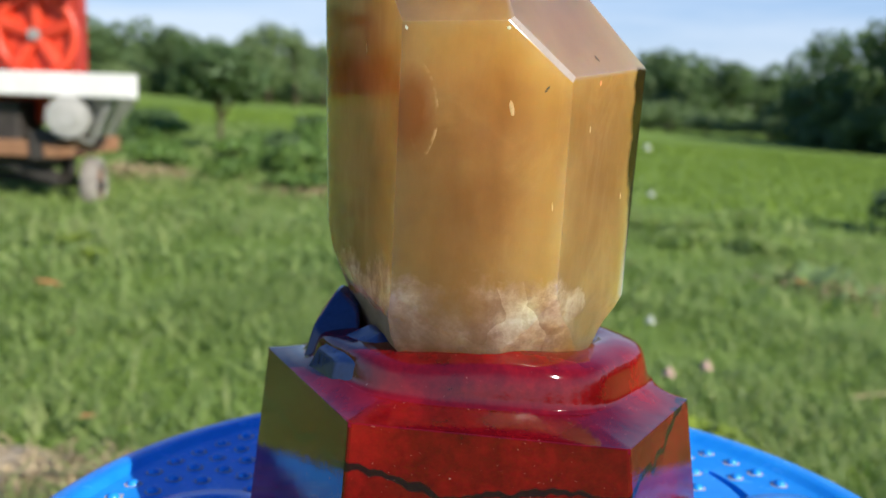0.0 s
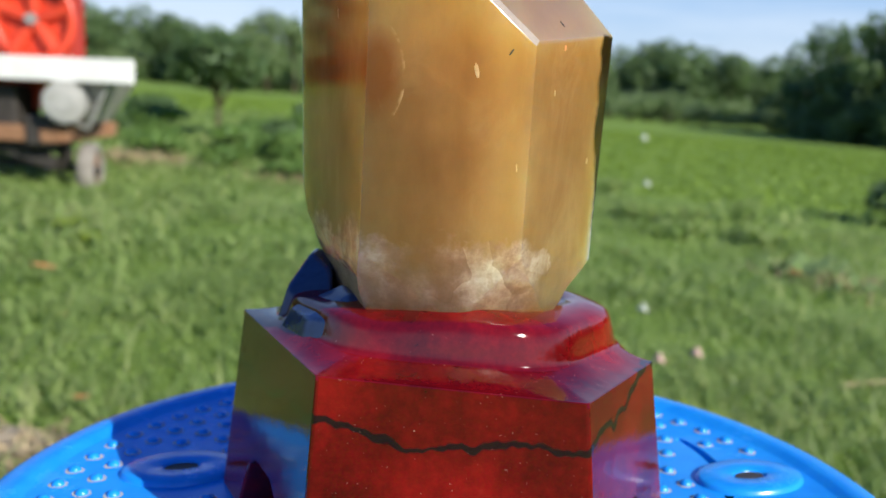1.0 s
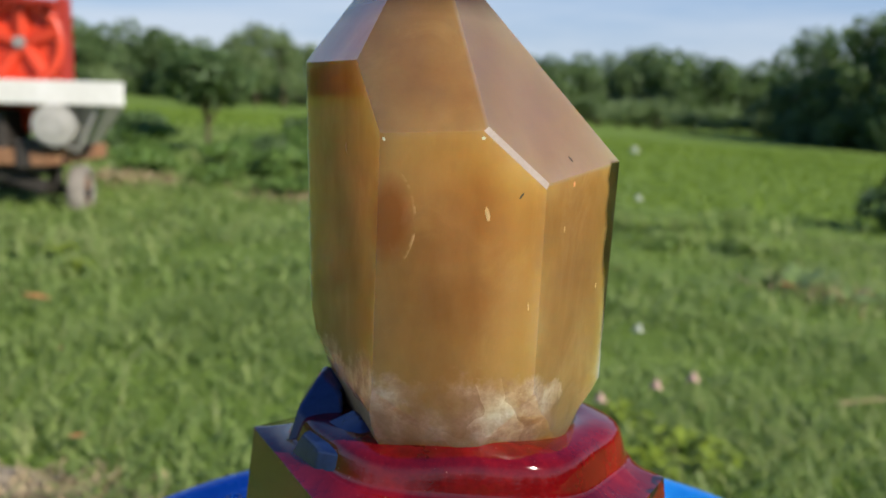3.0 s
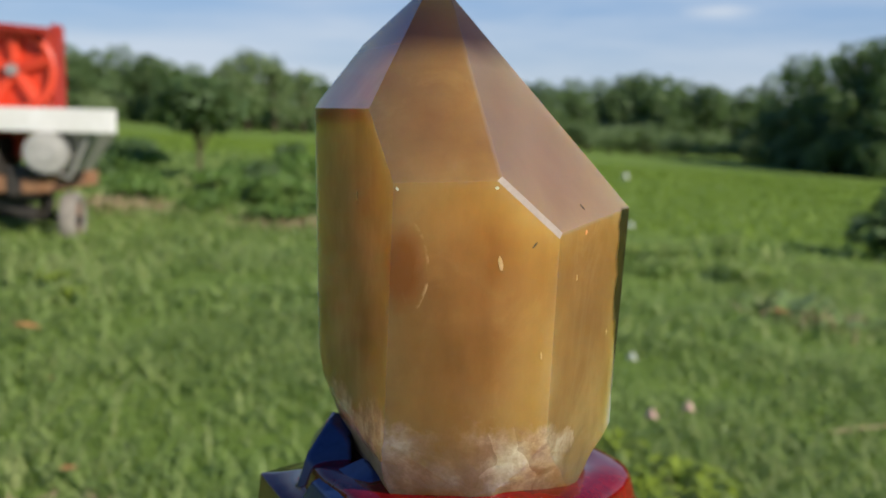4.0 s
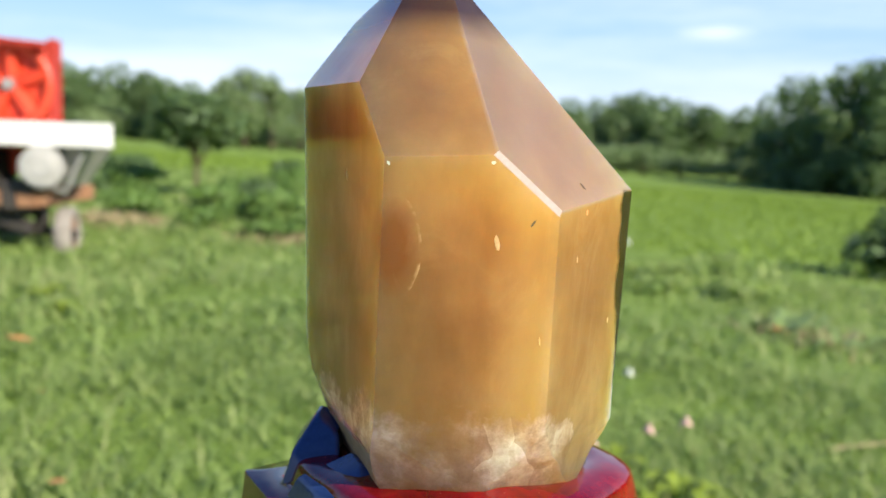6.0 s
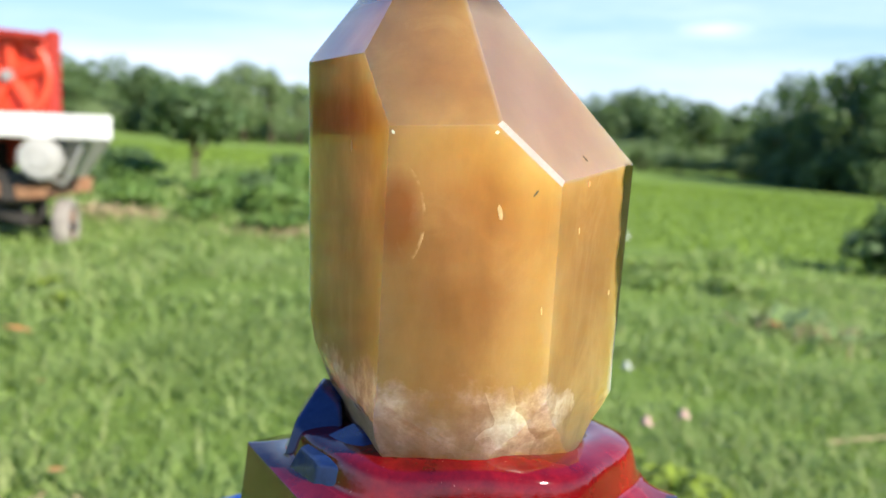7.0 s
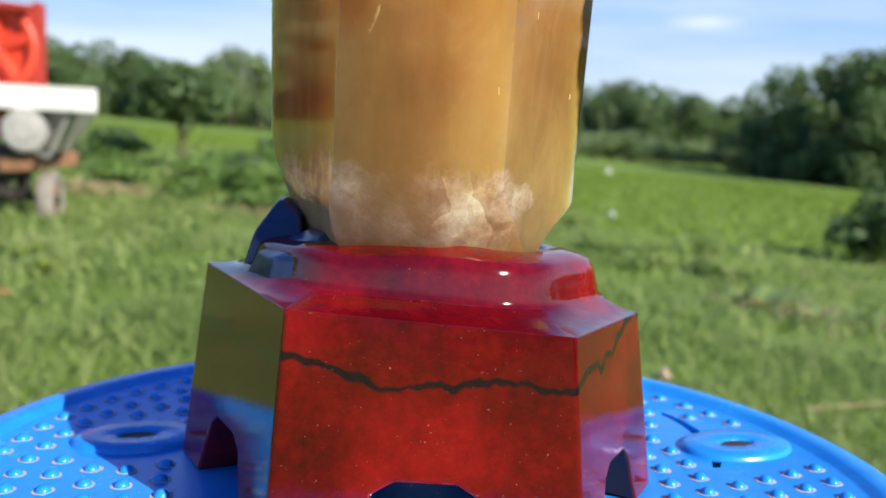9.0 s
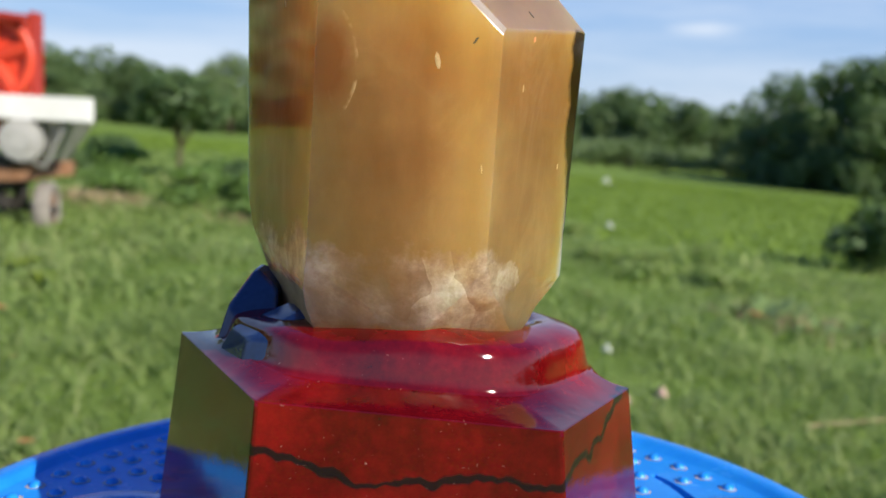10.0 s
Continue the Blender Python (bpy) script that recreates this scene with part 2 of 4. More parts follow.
    tone = m.maths("MULTIPLY_ADD", cleft, 0.09, tone)
    pale = m.ramp(tone, [(0.3, (0.16, 0.085, 0.045)), (0.48, (0.30, 0.18, 0.115)), (0.62, (0.52, 0.35, 0.235)), (0.78, (0.82, 0.63, 0.47))])
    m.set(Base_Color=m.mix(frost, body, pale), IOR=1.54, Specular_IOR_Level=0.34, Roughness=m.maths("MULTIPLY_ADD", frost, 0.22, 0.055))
    m.set(Subsurface_Weight=1.0, Subsurface_Radius=(1.0, 0.6, 0.22), Subsurface_Scale=0.3, Subsurface_Anisotropy=0.3)
    clear = m.ramp(m.maths("MULTIPLY", sep.outputs["Z"], 6.5), [(0.54, (0.04, 0.04, 0.04)), (0.70, (0.16, 0.16, 0.16))])
    m.set(Transmission_Weight=m.mix(frost, m.mix(corner, clear, (0.9, 0.9, 0.9)), (0.08, 0.08, 0.08)))
    m.b.subsurface_method = "RANDOM_WALK"
    m.bump(m.mix(frost, m.maths("MULTIPLY", cloud, 0.15), m.noise(170, 6, 0.7, v)), 0.45, 0.0010)
    return m.m


def jasper_mat():
    """Polished deep-red jasper with black veins, paler clouds and fine specks."""
    m = Mat("red jasper")
    v = m.coords()
    big = m.noise(24, 4, 0.55, v)
    fine = m.noise(260, 5, 0.7, v)
    col = m.ramp(m.mix(0.28, big, fine), [(0.32, (0.034, 0.0008, 0.0015)), (0.47, (0.11, 0.0014, 0.0028)), (0.6, (0.20, 0.0035, 0.0045)), (0.74, (0.28, 0.022, 0.015))])
    sep = m.t.nodes.new("ShaderNodeSeparateXYZ")
    m.link(v, sep.inputs["Vector"])
    flat = m.coords((1, 1, 0.35))
    way = m.mix(0.22, m.noise(21, 1, 0.4, flat), m.noise(120, 2, 0.5, flat))
    line = m.maths("ABSOLUTE", m.maths("SUBTRACT", sep.outputs["Z"], m.maths("MULTIPLY_ADD", way, 0.036, -0.043)))
    width = m.maths("MULTIPLY_ADD", m.noise(75, 3, 0.6, v), 0.0040, -0.0010)
    vein = m.ramp(m.maths("MULTIPLY_ADD", m.maths("SUBTRACT", width, line), 900.0, 0.5), [(0.2, (0, 0, 0)), (0.9, (1, 1, 1))])
    col = m.mix(m.maths("MULTIPLY", vein, 0.93), col, (0.005, 0.003, 0.006))
    speck = m.ramp(m.noise(900, 2, 0.5, v), [(0.72, (0, 0, 0)), (0.76, (1, 1, 1))])
    m.set(Base_Color=m.mix(m.maths("MULTIPLY", speck, 0.35), col, (0.5, 0.25, 0.2)), Roughness=m.maths("MULTIPLY_ADD", fine, 0.06, 0.025), IOR=1.56)
    m.set(Specular_IOR_Level=0.5)
    return m.bump(m.mix(0.25, m.noise(70, 4, 0.6, v), fine), 0.24, 0.0008).m


def plastic_mat():
    m = Mat("blue plastic")
    v = m.coords()
    dust, fine = m.noise(55, 6, 0.7, v), m.noise(600, 3, 0.6, v)
    m.set(Base_Color=m.ramp(dust, [(0.35, (0.012, 0.24, 0.76)), (0.62, (0.020, 0.29, 0.84)), (0.82, (0.08, 0.36, 0.86))]))
    m.set(Roughness=m.maths("MULTIPLY_ADD", dust, 0.25, 0.12), IOR=1.49)
    m.set(Subsurface_Weight=0.12, Subsurface_Radius=(0.1, 0.3, 1.0), Subsurface_Scale=0.003)
    return m.bump(fine, 0.05, 0.0005).m


def ground_mat():
    """Soil under grass: green growth with bare dry patches."""
    m = Mat("grassy soil")
    v = m.coords()
    broad, mid, fine = m.noise(0.09, 4, 0.55, v), m.noise(1.3, 6, 0.65, v), m.noise(26, 6, 0.7, v)
    green = m.ramp(m.mix(0.5, mid, fine), [(0.3, (0.12, 0.19, 0.04)), (0.5, (0.19, 0.275, 0.06)), (0.7, (0.27, 0.34, 0.09))])
    far = m.ramp(broad, [(0.35, (0.125, 0.21, 0.026)), (0.65, (0.18, 0.28, 0.038))])
    col = m.mix(0.5, green, far)
    bare = m.ramp(m.noise(0.8, 5, 0.6, v), [(0.66, (0, 0, 0)), (0.72, (1, 1, 1))])
    m.set(Base_Color=m.mix(m.maths("MULTIPLY", bare, 0.35), col, (0.30, 0.22, 0.12)), Roughness=0.9, Specular_IOR_Level=0.15)
    return m.bump(fine, 0.9, 0.03).m


M_CRYSTAL, M_JASPER, M_PLASTIC, M_GROUND = crystal_mat(), jasper_mat(), plastic_mat(), ground_mat()
M_GRASS = leaf_mat("grass blades", [(0.28, (0.190, 0.275, 0.082)), (0.44, (0.275, 0.375, 0.118)), (0.58, (0.36, 0.45, 0.155)), (0.74, (0.50, 0.52, 0.235))], through_leaf=0.5)
M_FIELD = leaf_mat("young crop", [(0.2, (0.15, 0.235, 0.026)), (0.8, (0.22, 0.315, 0.040))])
M_WEED = leaf_mat("weed leaves", [(0.15, (0.06, 0.125, 0.028)), (0.5, (0.12, 0.21, 0.045)), (0.85, (0.20, 0.29, 0.07))])
M_TREE = leaf_mat("tree leaves", [(0.15, (0.042, 0.084, 0.030)), (0.5, (0.098, 0.160, 0.060)), (0.85, (0.20, 0.27, 0.105))])
M_PALE_TREE = leaf_mat("pale tree leaves", [(0.15, (0.08, 0.13, 0.05)), (0.5, (0.155, 0.220, 0.090)), (0.85, (0.24, 0.30, 0.135))])
M_PALE_WEED = leaf_mat("pale weed leaves", [(0.2, (0.13, 0.21, 0.055)), (0.48, (0.24, 0.33, 0.11)), (0.62, (0.55, 0.40, 0.28))])
M_LIME = leaf_mat("lime leaves", [(0.15, (0.16, 0.24, 0.02)), (0.85, (0.32, 0.38, 0.05))])
M_BARK = plain_mat("bark", (0.05, 0.035, 0.022), (0.14, 0.10, 0.065), 14, 0.9, 0.8, 0, 0.01)
M_RED = plain_mat("orange-red paint", (0.50, 0.035, 0.012), (0.72, 0.07, 0.025), 6, 0.45, 0.15)
M_DARKRED = plain_mat("dark red paint", (0.30, 0.020, 0.010), (0.45, 0.040, 0.020), 6, 0.5, 0.2)
M_WHITE = plain_mat("white paint", (0.66, 0.65, 0.60), (0.86, 0.86, 0.83), 5, 0.5, 0.15)
M_STEEL = plain_mat("dull grey metal", (0.24, 0.235, 0.22), (0.46, 0.45, 0.42), 7, 0.5, 0.2, 0.3)
M_RUST = plain_mat("rusty brown wood", (0.16, 0.075, 0.035), (0.36, 0.19, 0.10), 9, 0.85, 0.5)
M_BLACK = plain_mat("dirty black iron", (0.018, 0.016, 0.014), (0.06, 0.05, 0.042), 10, 0.7, 0.4)
M_TYRE = plain_mat("dusty rubber", (0.16, 0.14, 0.12), (0.34, 0.31, 0.27), 12, 0.9, 0.4)
M_YELLOW = plain_mat("yellow paint", (0.45, 0.25, 0.02), (0.62, 0.36, 0.04), 8, 0.5, 0.2)
M_PINK = plain_mat("pale pink petals", (0.42, 0.27, 0.21), (0.56, 0.40, 0.32), 60, 0.7, 0.2)
M_PETAL = plain_mat("white petals", (0.40, 0.44, 0.34), (0.60, 0.63, 0.52), 60, 0.6, 0.2)
M_DRY = plain_mat("dry leaf", (0.42, 0.13, 0.04), (0.62, 0.26, 0.10), 30, 0.8, 0.3)
M_CHIP = plain_mat("broken grey-brown quartz", (0.24, 0.12, 0.055), (0.50, 0.31, 0.165), 120, 0.85, 0.8, 0, 0.0015)
M_DUST = plain_mat("dried dust", (0.30, 0.30, 0.30), (0.62, 0.58, 0.52), 400, 0.9, 0.4, 0, 0.0003)
M_SKY_EDGE = plain_mat("quartz edge with sky reflection in its grey", (0.22, 0.17, 0.14), (0.34, 0.28, 0.24), 90, 0.6, 0.2, 0, 0.0003)
M_FLECK = plain_mat("golden fleck", (0.45, 0.27, 0.10), (0.66, 0.46, 0.22), 300, 0.35, 0.2)
M_SKY_NAVY = plain_mat("shaded polished stone, sky reflection in its blue", (0.010, 0.022, 0.075), (0.022, 0.050, 0.150), 40, 0.16, 0.05, 0, 0.0003)
M_SAND = plain_mat("pale sand", (0.34, 0.26, 0.16), (0.58, 0.48, 0.33), 18, 0.95, 0.8, 0, 0.006)
M_STRAW = plain_mat("dry straw", (0.26, 0.19, 0.10), (0.48, 0.38, 0.22), 30, 0.9, 0.4)


# ---- building helpers ----
def part(name, bm, material, parent=None, label="", smooth=False):
    """Links a bmesh as one mesh object, under a thing where one is given."""
    me = bpy.data.meshes.new(name)
    bm.to_mesh(me)
    bm.free()
    me.materials.append(material)
    if smooth:
        me.shade_smooth()
    ob = new(name, me)
    if parent:
        ob.parent = parent
    return tagged(ob, label)


def thing(name, at, label, category, group="", kind="", turn=0.0):
    ob = new(name)
    ob.empty_display_size = 0.05
    ob.matrix_basis = pose(*at, 0, 0, turn)
    return tagged(ob, label, category, group, kind)


def box(size, at=(0, 0, 0), bevel=0.0, rot=(0, 0, 0)):
    bm = bmesh.new()
    bmesh.ops.create_cube(bm, size=1, matrix=pose(*at, *rot) @ Matrix.Diagonal((*size, 1)))
    if bevel:
        bmesh.ops.bevel(bm, geom=bm.edges[:], offset=bevel, segments=2, affect="EDGES", profile=0.6)
    return bm


def rod(a, b, r0, r1=None, seg=12, bevel=0.0):
    a, b = Vector(a), Vector(b)
    bm = bmesh.new()
    m = Matrix.Translation((a + b) / 2) @ (b - a).to_track_quat("Z", "Y").to_matrix().to_4x4()
    bmesh.ops.create_cone(bm, cap_ends=True, segments=seg, radius1=r0, radius2=r0 if r1 is None else r1, depth=(b - a).length, matrix=m)
    if bevel:
        rims = [e for e in bm.edges if len(e.link_faces) == 2 and any(len(f.verts) > 4 for f in e.link_faces)]
        bmesh.ops.bevel(bm, geom=rims, offset=bevel, segments=2, affect="EDGES")
    return bm


def join(*bms):
    out = bms[0]
    for other in bms[1:]:
        me = bpy.data.meshes.new("tmp")
        other.to_mesh(me)
        other.free()
        out.from_mesh(me)
        bpy.data.meshes.remove(me)
    return out


def lathe(profile, seg=64, closed=False, shape=None, angles=None):
    """Turns (radius, height) pairs round z; shape(angle, radius, height) may bend them."""
    bm = bmesh.new()
    rings = []
    for r, z in profile:
        ring = []
        for k in range(seg):
            a = angles[k] if angles else 2 * math.pi * k / seg
            rr, zz = shape(a, r, z) if shape else (r, z)
            ring.append(bm.verts.new((rr * math.cos(a), rr * math.sin(a), zz)))
        rings.append(ring)
    pairs = list(zip(rings, rings[1:])) + ([(rings[-1], rings[0])] if closed else [])
    for lo, hi in pairs:
        for k in range(seg):
            n = (k + 1) % seg
            bm.faces.new((lo[k], lo[n], hi[n], hi[k]))
    if not closed:
        bm.faces.new(reversed(rings[0]))
        bm.faces.new(rings[-1])
    bmesh.ops.recalc_face_normals(bm, faces=bm.faces)
    return bm


def ground_z(x, y):
    """The land falls gently from the cart towards the crop field."""
    lump = 0.035 * noise.noise(Vector((x * 0.5, y * 0.5, 0.3))) if abs(x) + abs(y) < 60 else 0.0
    return -2.2 * math.tanh(x * 0.045 / 2.2) + lump - (0.10 if x > 0 else 0.10) * min(1.0, max(0.0, (y - 1.5) / 3.0)) * (1.0 if x > 0 else 0.0) * min(1.0, max(0.0, x / 1.5))


# ---- ground ----
def ground():
    """One sheet, fine near the stool and coarse towards the horizon."""
    steps = [0.0]
    s = 0.25
    while steps[-1] < 1500:
        steps.append(steps[-1] + s)
        s *= 1.0 if steps[-1] < 9 else 1.22
    axis = [-v for v in reversed(steps[1:])] + steps
    n = len(axis)
    verts = [(x, y, ground_z(x, y)) for y in axis for x in axis]
    faces = [(j * n + i, j * n + i + 1, (j + 1) * n + i + 1, (j + 1) * n + i) for j in range(n - 1) for i in range(n - 1)]
    me = bpy.data.meshes.new("ground")
    me.from_pydata(verts, [], faces)
    me.materials.append(M_GROUND)
    me.shade_smooth()
    tagged(new("ground", me), "green grassy meadow soil with bare patches", "ground", "", "structure")


ground()

# ---- the crystal on its stand ----
K = 0.86            # metres to one unit of the numbers below
BASE = 0.523        # height of the crystal's foot over the ground


def crystal():
    """A six-sided prism and its point, as the common part of half-spaces; then the broken foot is roughened."""
    tip = Vector((-0.0125, 0.0, 0.1815))
    planes = []
    # prism faces: direction in degrees, distance from the axis at height 0.1, lean
    for ang, off, lean in ((-86.7, 0.0617, 0.105), (-32.8, 0.0542, 0.075), (31.9, 0.0425, 0.03), (2, 0.0551, 0.035), (93, 0.0625, 0.04), (148, 0.0622, 0.02), (-155.8, 0.0514, 0.01)):
        n = Vector((math.cos(radians(ang)), math.sin(radians(ang)), -lean))
        planes.append((n.normalized(), (off - lean * 0.1) / n.length))
    # faces of the point, each through the tip and two of its lower corners
    for a, b, c in (((-0.0279, -0.0634, 0.1130), (0.0136, -0.0614, 0.1142), tip), ((0.0256, -0.0603, 0.0958), (0.0570, -0.0116, 0.1019), tip),
                    ((0.0570, -0.0116, 0.1019), (0.0103, 0.0640, 0.1030), tip), ((0.0103, 0.0640, 0.1100), (-0.0420, 0.0600, 0.1180), tip),
                    ((-0.0625, 0.0200, 0.1365), (-0.0405, 0.0280, 0.1595), (-0.0350, 0.0600, 0.1280)), ((-0.0635, 0.0160, 0.1362), (-0.0355, -0.0475, 0.1345), (-0.0235, 0.0, 0.1760))):
        n = (Vector(b) - Vector(a)).cross(Vector(c) - Vector(a)).normalized()
        d = n.dot(Vector(a))
        if d < 0:
            n, d = -n, -d
        planes.append((n, d))
    # the strip between the point's front and right faces; its grey paints mirrored sky
    worn = (planes[0][0] * 0.9 + planes[8][0]).normalized()
    planes.append((worn, worn.dot(Vector((0.0255, -0.0599, 0.0962))) - 0.0008))
    # a narrow face along the point's right edge
    n = (planes[8][0] * 0.55 + planes[9][0]).normalized()
    planes.append((n, n.dot(Vector((0.0570, -0.0116, 0.1018))) - 0.0020))
    # the foot: chips that cut the lower corners
    planes.append((Vector((0, 0, -1)), 0.012))
    for ang, drop, z, out in ((-10, 0.65, 0.020, 0.0540), (-60, 0.5, 0.010, 0.0500), (-97, 0.35, 0.004, 0.0515), (-160, 0.38, 0.022, 0.0500), (175, 0.35, 0.03, 0.0600), (40, 0.25, 0.022, 0.0500), (90, 0.4, 0.016, 0.0570), (130, 0.4, 0.016, 0.0590)):
        n = Vector((math.cos(radians(ang)), math.sin(radians(ang)), -drop)).normalized()
        p = Vector((out * math.cos(radians(ang)), out * math.sin(radians(ang)), z))
        planes.append((n, n.dot(p)))
    bm = bmesh.new()
    for i in range(len(planes)):
        for j in range(i):
            for k in range(j):
                m = Matrix((planes[i][0], planes[j][0], planes[k][0]))
                if abs(m.determinant()) < 1e-4:
                    continue
                p = m.inverted() @ Vector((planes[i][1], planes[j][1], planes[k][1]))
                if all(n.dot(p) <= d + 1e-6 for n, d in planes):
                    bm.verts.new(p * K)
    bmesh.ops.remove_doubles(bm, verts=bm.verts, dist=1e-5)
    hull = bmesh.ops.convex_hull(bm, input=bm.verts)
    bmesh.ops.delete(bm, geom=[g for g in hull["geom_interior"] if isinstance(g, bmesh.types.BMVert)], context="VERTS")
    bmesh.ops.dissolve_limit(bm, angle_limit=0.02, verts=bm.verts, edges=bm.edges)
    bmesh.ops.bevel(bm, geom=bm.edges[:], offset=0.00016, segments=2, affect="EDGES", profile=0.6)
    # fine cuts round the foot, moved by noise, so that it looks broken
    for z in [0.002 * q for q in range(-4, 15)]:
        bmesh.ops.bisect_plane(bm, geom=bm.verts[:] + bm.edges[:] + bm.faces[:], plane_co=(0, 0, z), plane_no=(0, 0, 1))
    low = [f for f in bm.faces if f.calc_center_median().z < 0.0275]
    long_edges = [e for e in {e for f in low for e in f.edges} if e.calc_length() > 0.006 and abs(e.verts[0].co.z - e.verts[1].co.z) < 0.001]
    bmesh.ops.subdivide_edges(bm, edges=long_edges, cuts=9, use_grid_fill=True)
    for v in bm.verts:
        if v.co.z < 0.026:
            w = min(1.0, (0.026 - v.co.z) / 0.012)
            v.co += Vector(noise.noise_vector(v.co * 120)) * 0.0008 * w + Vector(noise.noise_vector(v.co * 420)) * 0.0002 * w
    bm.normal_update()
    for f in bm.faces:
        c, a = f.calc_center_median(), math.degrees(math.atan2(f.normal.y, f.normal.x))
        if f.normal.dot(worn) > 0.997:
            f.material_index = 2
        elif c.z < 0.0155 + 0.014 * noise.noise(c * 150) and (a < -125 or a > 150) and c.x < -0.026:
            f.material_index = 1
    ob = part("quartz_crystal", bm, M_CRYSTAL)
    ob.data.materials.append(M_CHIP)
    ob.data.materials.append(M_SKY_EDGE)
    ob.matrix_basis = pose(0, 0, BASE)
    tagged(ob, "polished smoky yellow quartz point, milky inside, frosted at its foot", "crystal")
    # tiny cracks and flecks that show in the front faces; chip glints are painted white
    for face, x, z, long, wide, tilt, mat, label in ((0, 0.0068, 0.0863, 0.0050, 0.0016, 12, M_FLECK, "tiny pale golden fleck"), (0, 0.0176, 0.0924, 0.0026, 0.0007, -35, M_BLACK, "tiny dark crack"), (0, 0.0210, 0.0554, 0.0028, 0.0005, 5, M_FLECK, "tiny pale golden fleck"),
                                                     (1, 0.0330, 0.0800, 0.0022, 0.0005, 8, M_FLECK, "tiny pale golden fleck"), (1, 0.0480, 0.0560, 0.0020, 0.0006, 0, M_FLECK, "tiny pale golden fleck"), (1, 0.0360, 0.0950, 0.0018, 0.0014, 0, M_DRY, "tiny brown stain"), (6, -0.0420, 0.1050, 0.0040, 0.0006, 8, M_FLECK, "tiny pale golden fleck"),
                                                     (8, 0.0350, 0.1030, 0.0026, 0.0013, 20, M_BARK, "faint brown smudge"), (0, 0.0050, 0.1105, 0.0011, 0.0014, 0, M_PETAL, "tiny chip, its glint painted white"), (0, -0.0262, 0.1098, 0.0014, 0.0009, 30, M_PETAL, "tiny chip, its glint painted white")):
        n, d = planes[face]
        p = Vector((x, (d - n.x * x - n.z * z) / n.y, z)) * K
        chip = bmesh.new()
        bmesh.ops.create_icosphere(chip, subdivisions=2, radius=0.5 * K)
        for v in chip.verts:
            v.co = Vector((v.co.x * wide, v.co.y * long, v.co.z * 0.0005)) * (1 + 0.35 * noise.noise(v.co * 700))
        f = part("fleck", chip, mat, ob, label)
        f.matrix_basis = Matrix.Translation(p) @ n.to_track_quat("Z", "Y").to_matrix().to_4x4() @ pose(0, 0, 0, 0, 0, tilt)


crystal()

# the stand: corners of the hexagon, direction and distance at its top edge, and the edge's height
HEX = ((-119.2, 0.0848, -0.0130), (-57.8, 0.0880, -0.0183), (-6.5, 0.0800, -0.0221), (61.9, 0.0823, -0.0270), (118.0, 0.0840, -0.0200), (174.1, 0.0859, -0.0122))
FLOOR = -0.0885


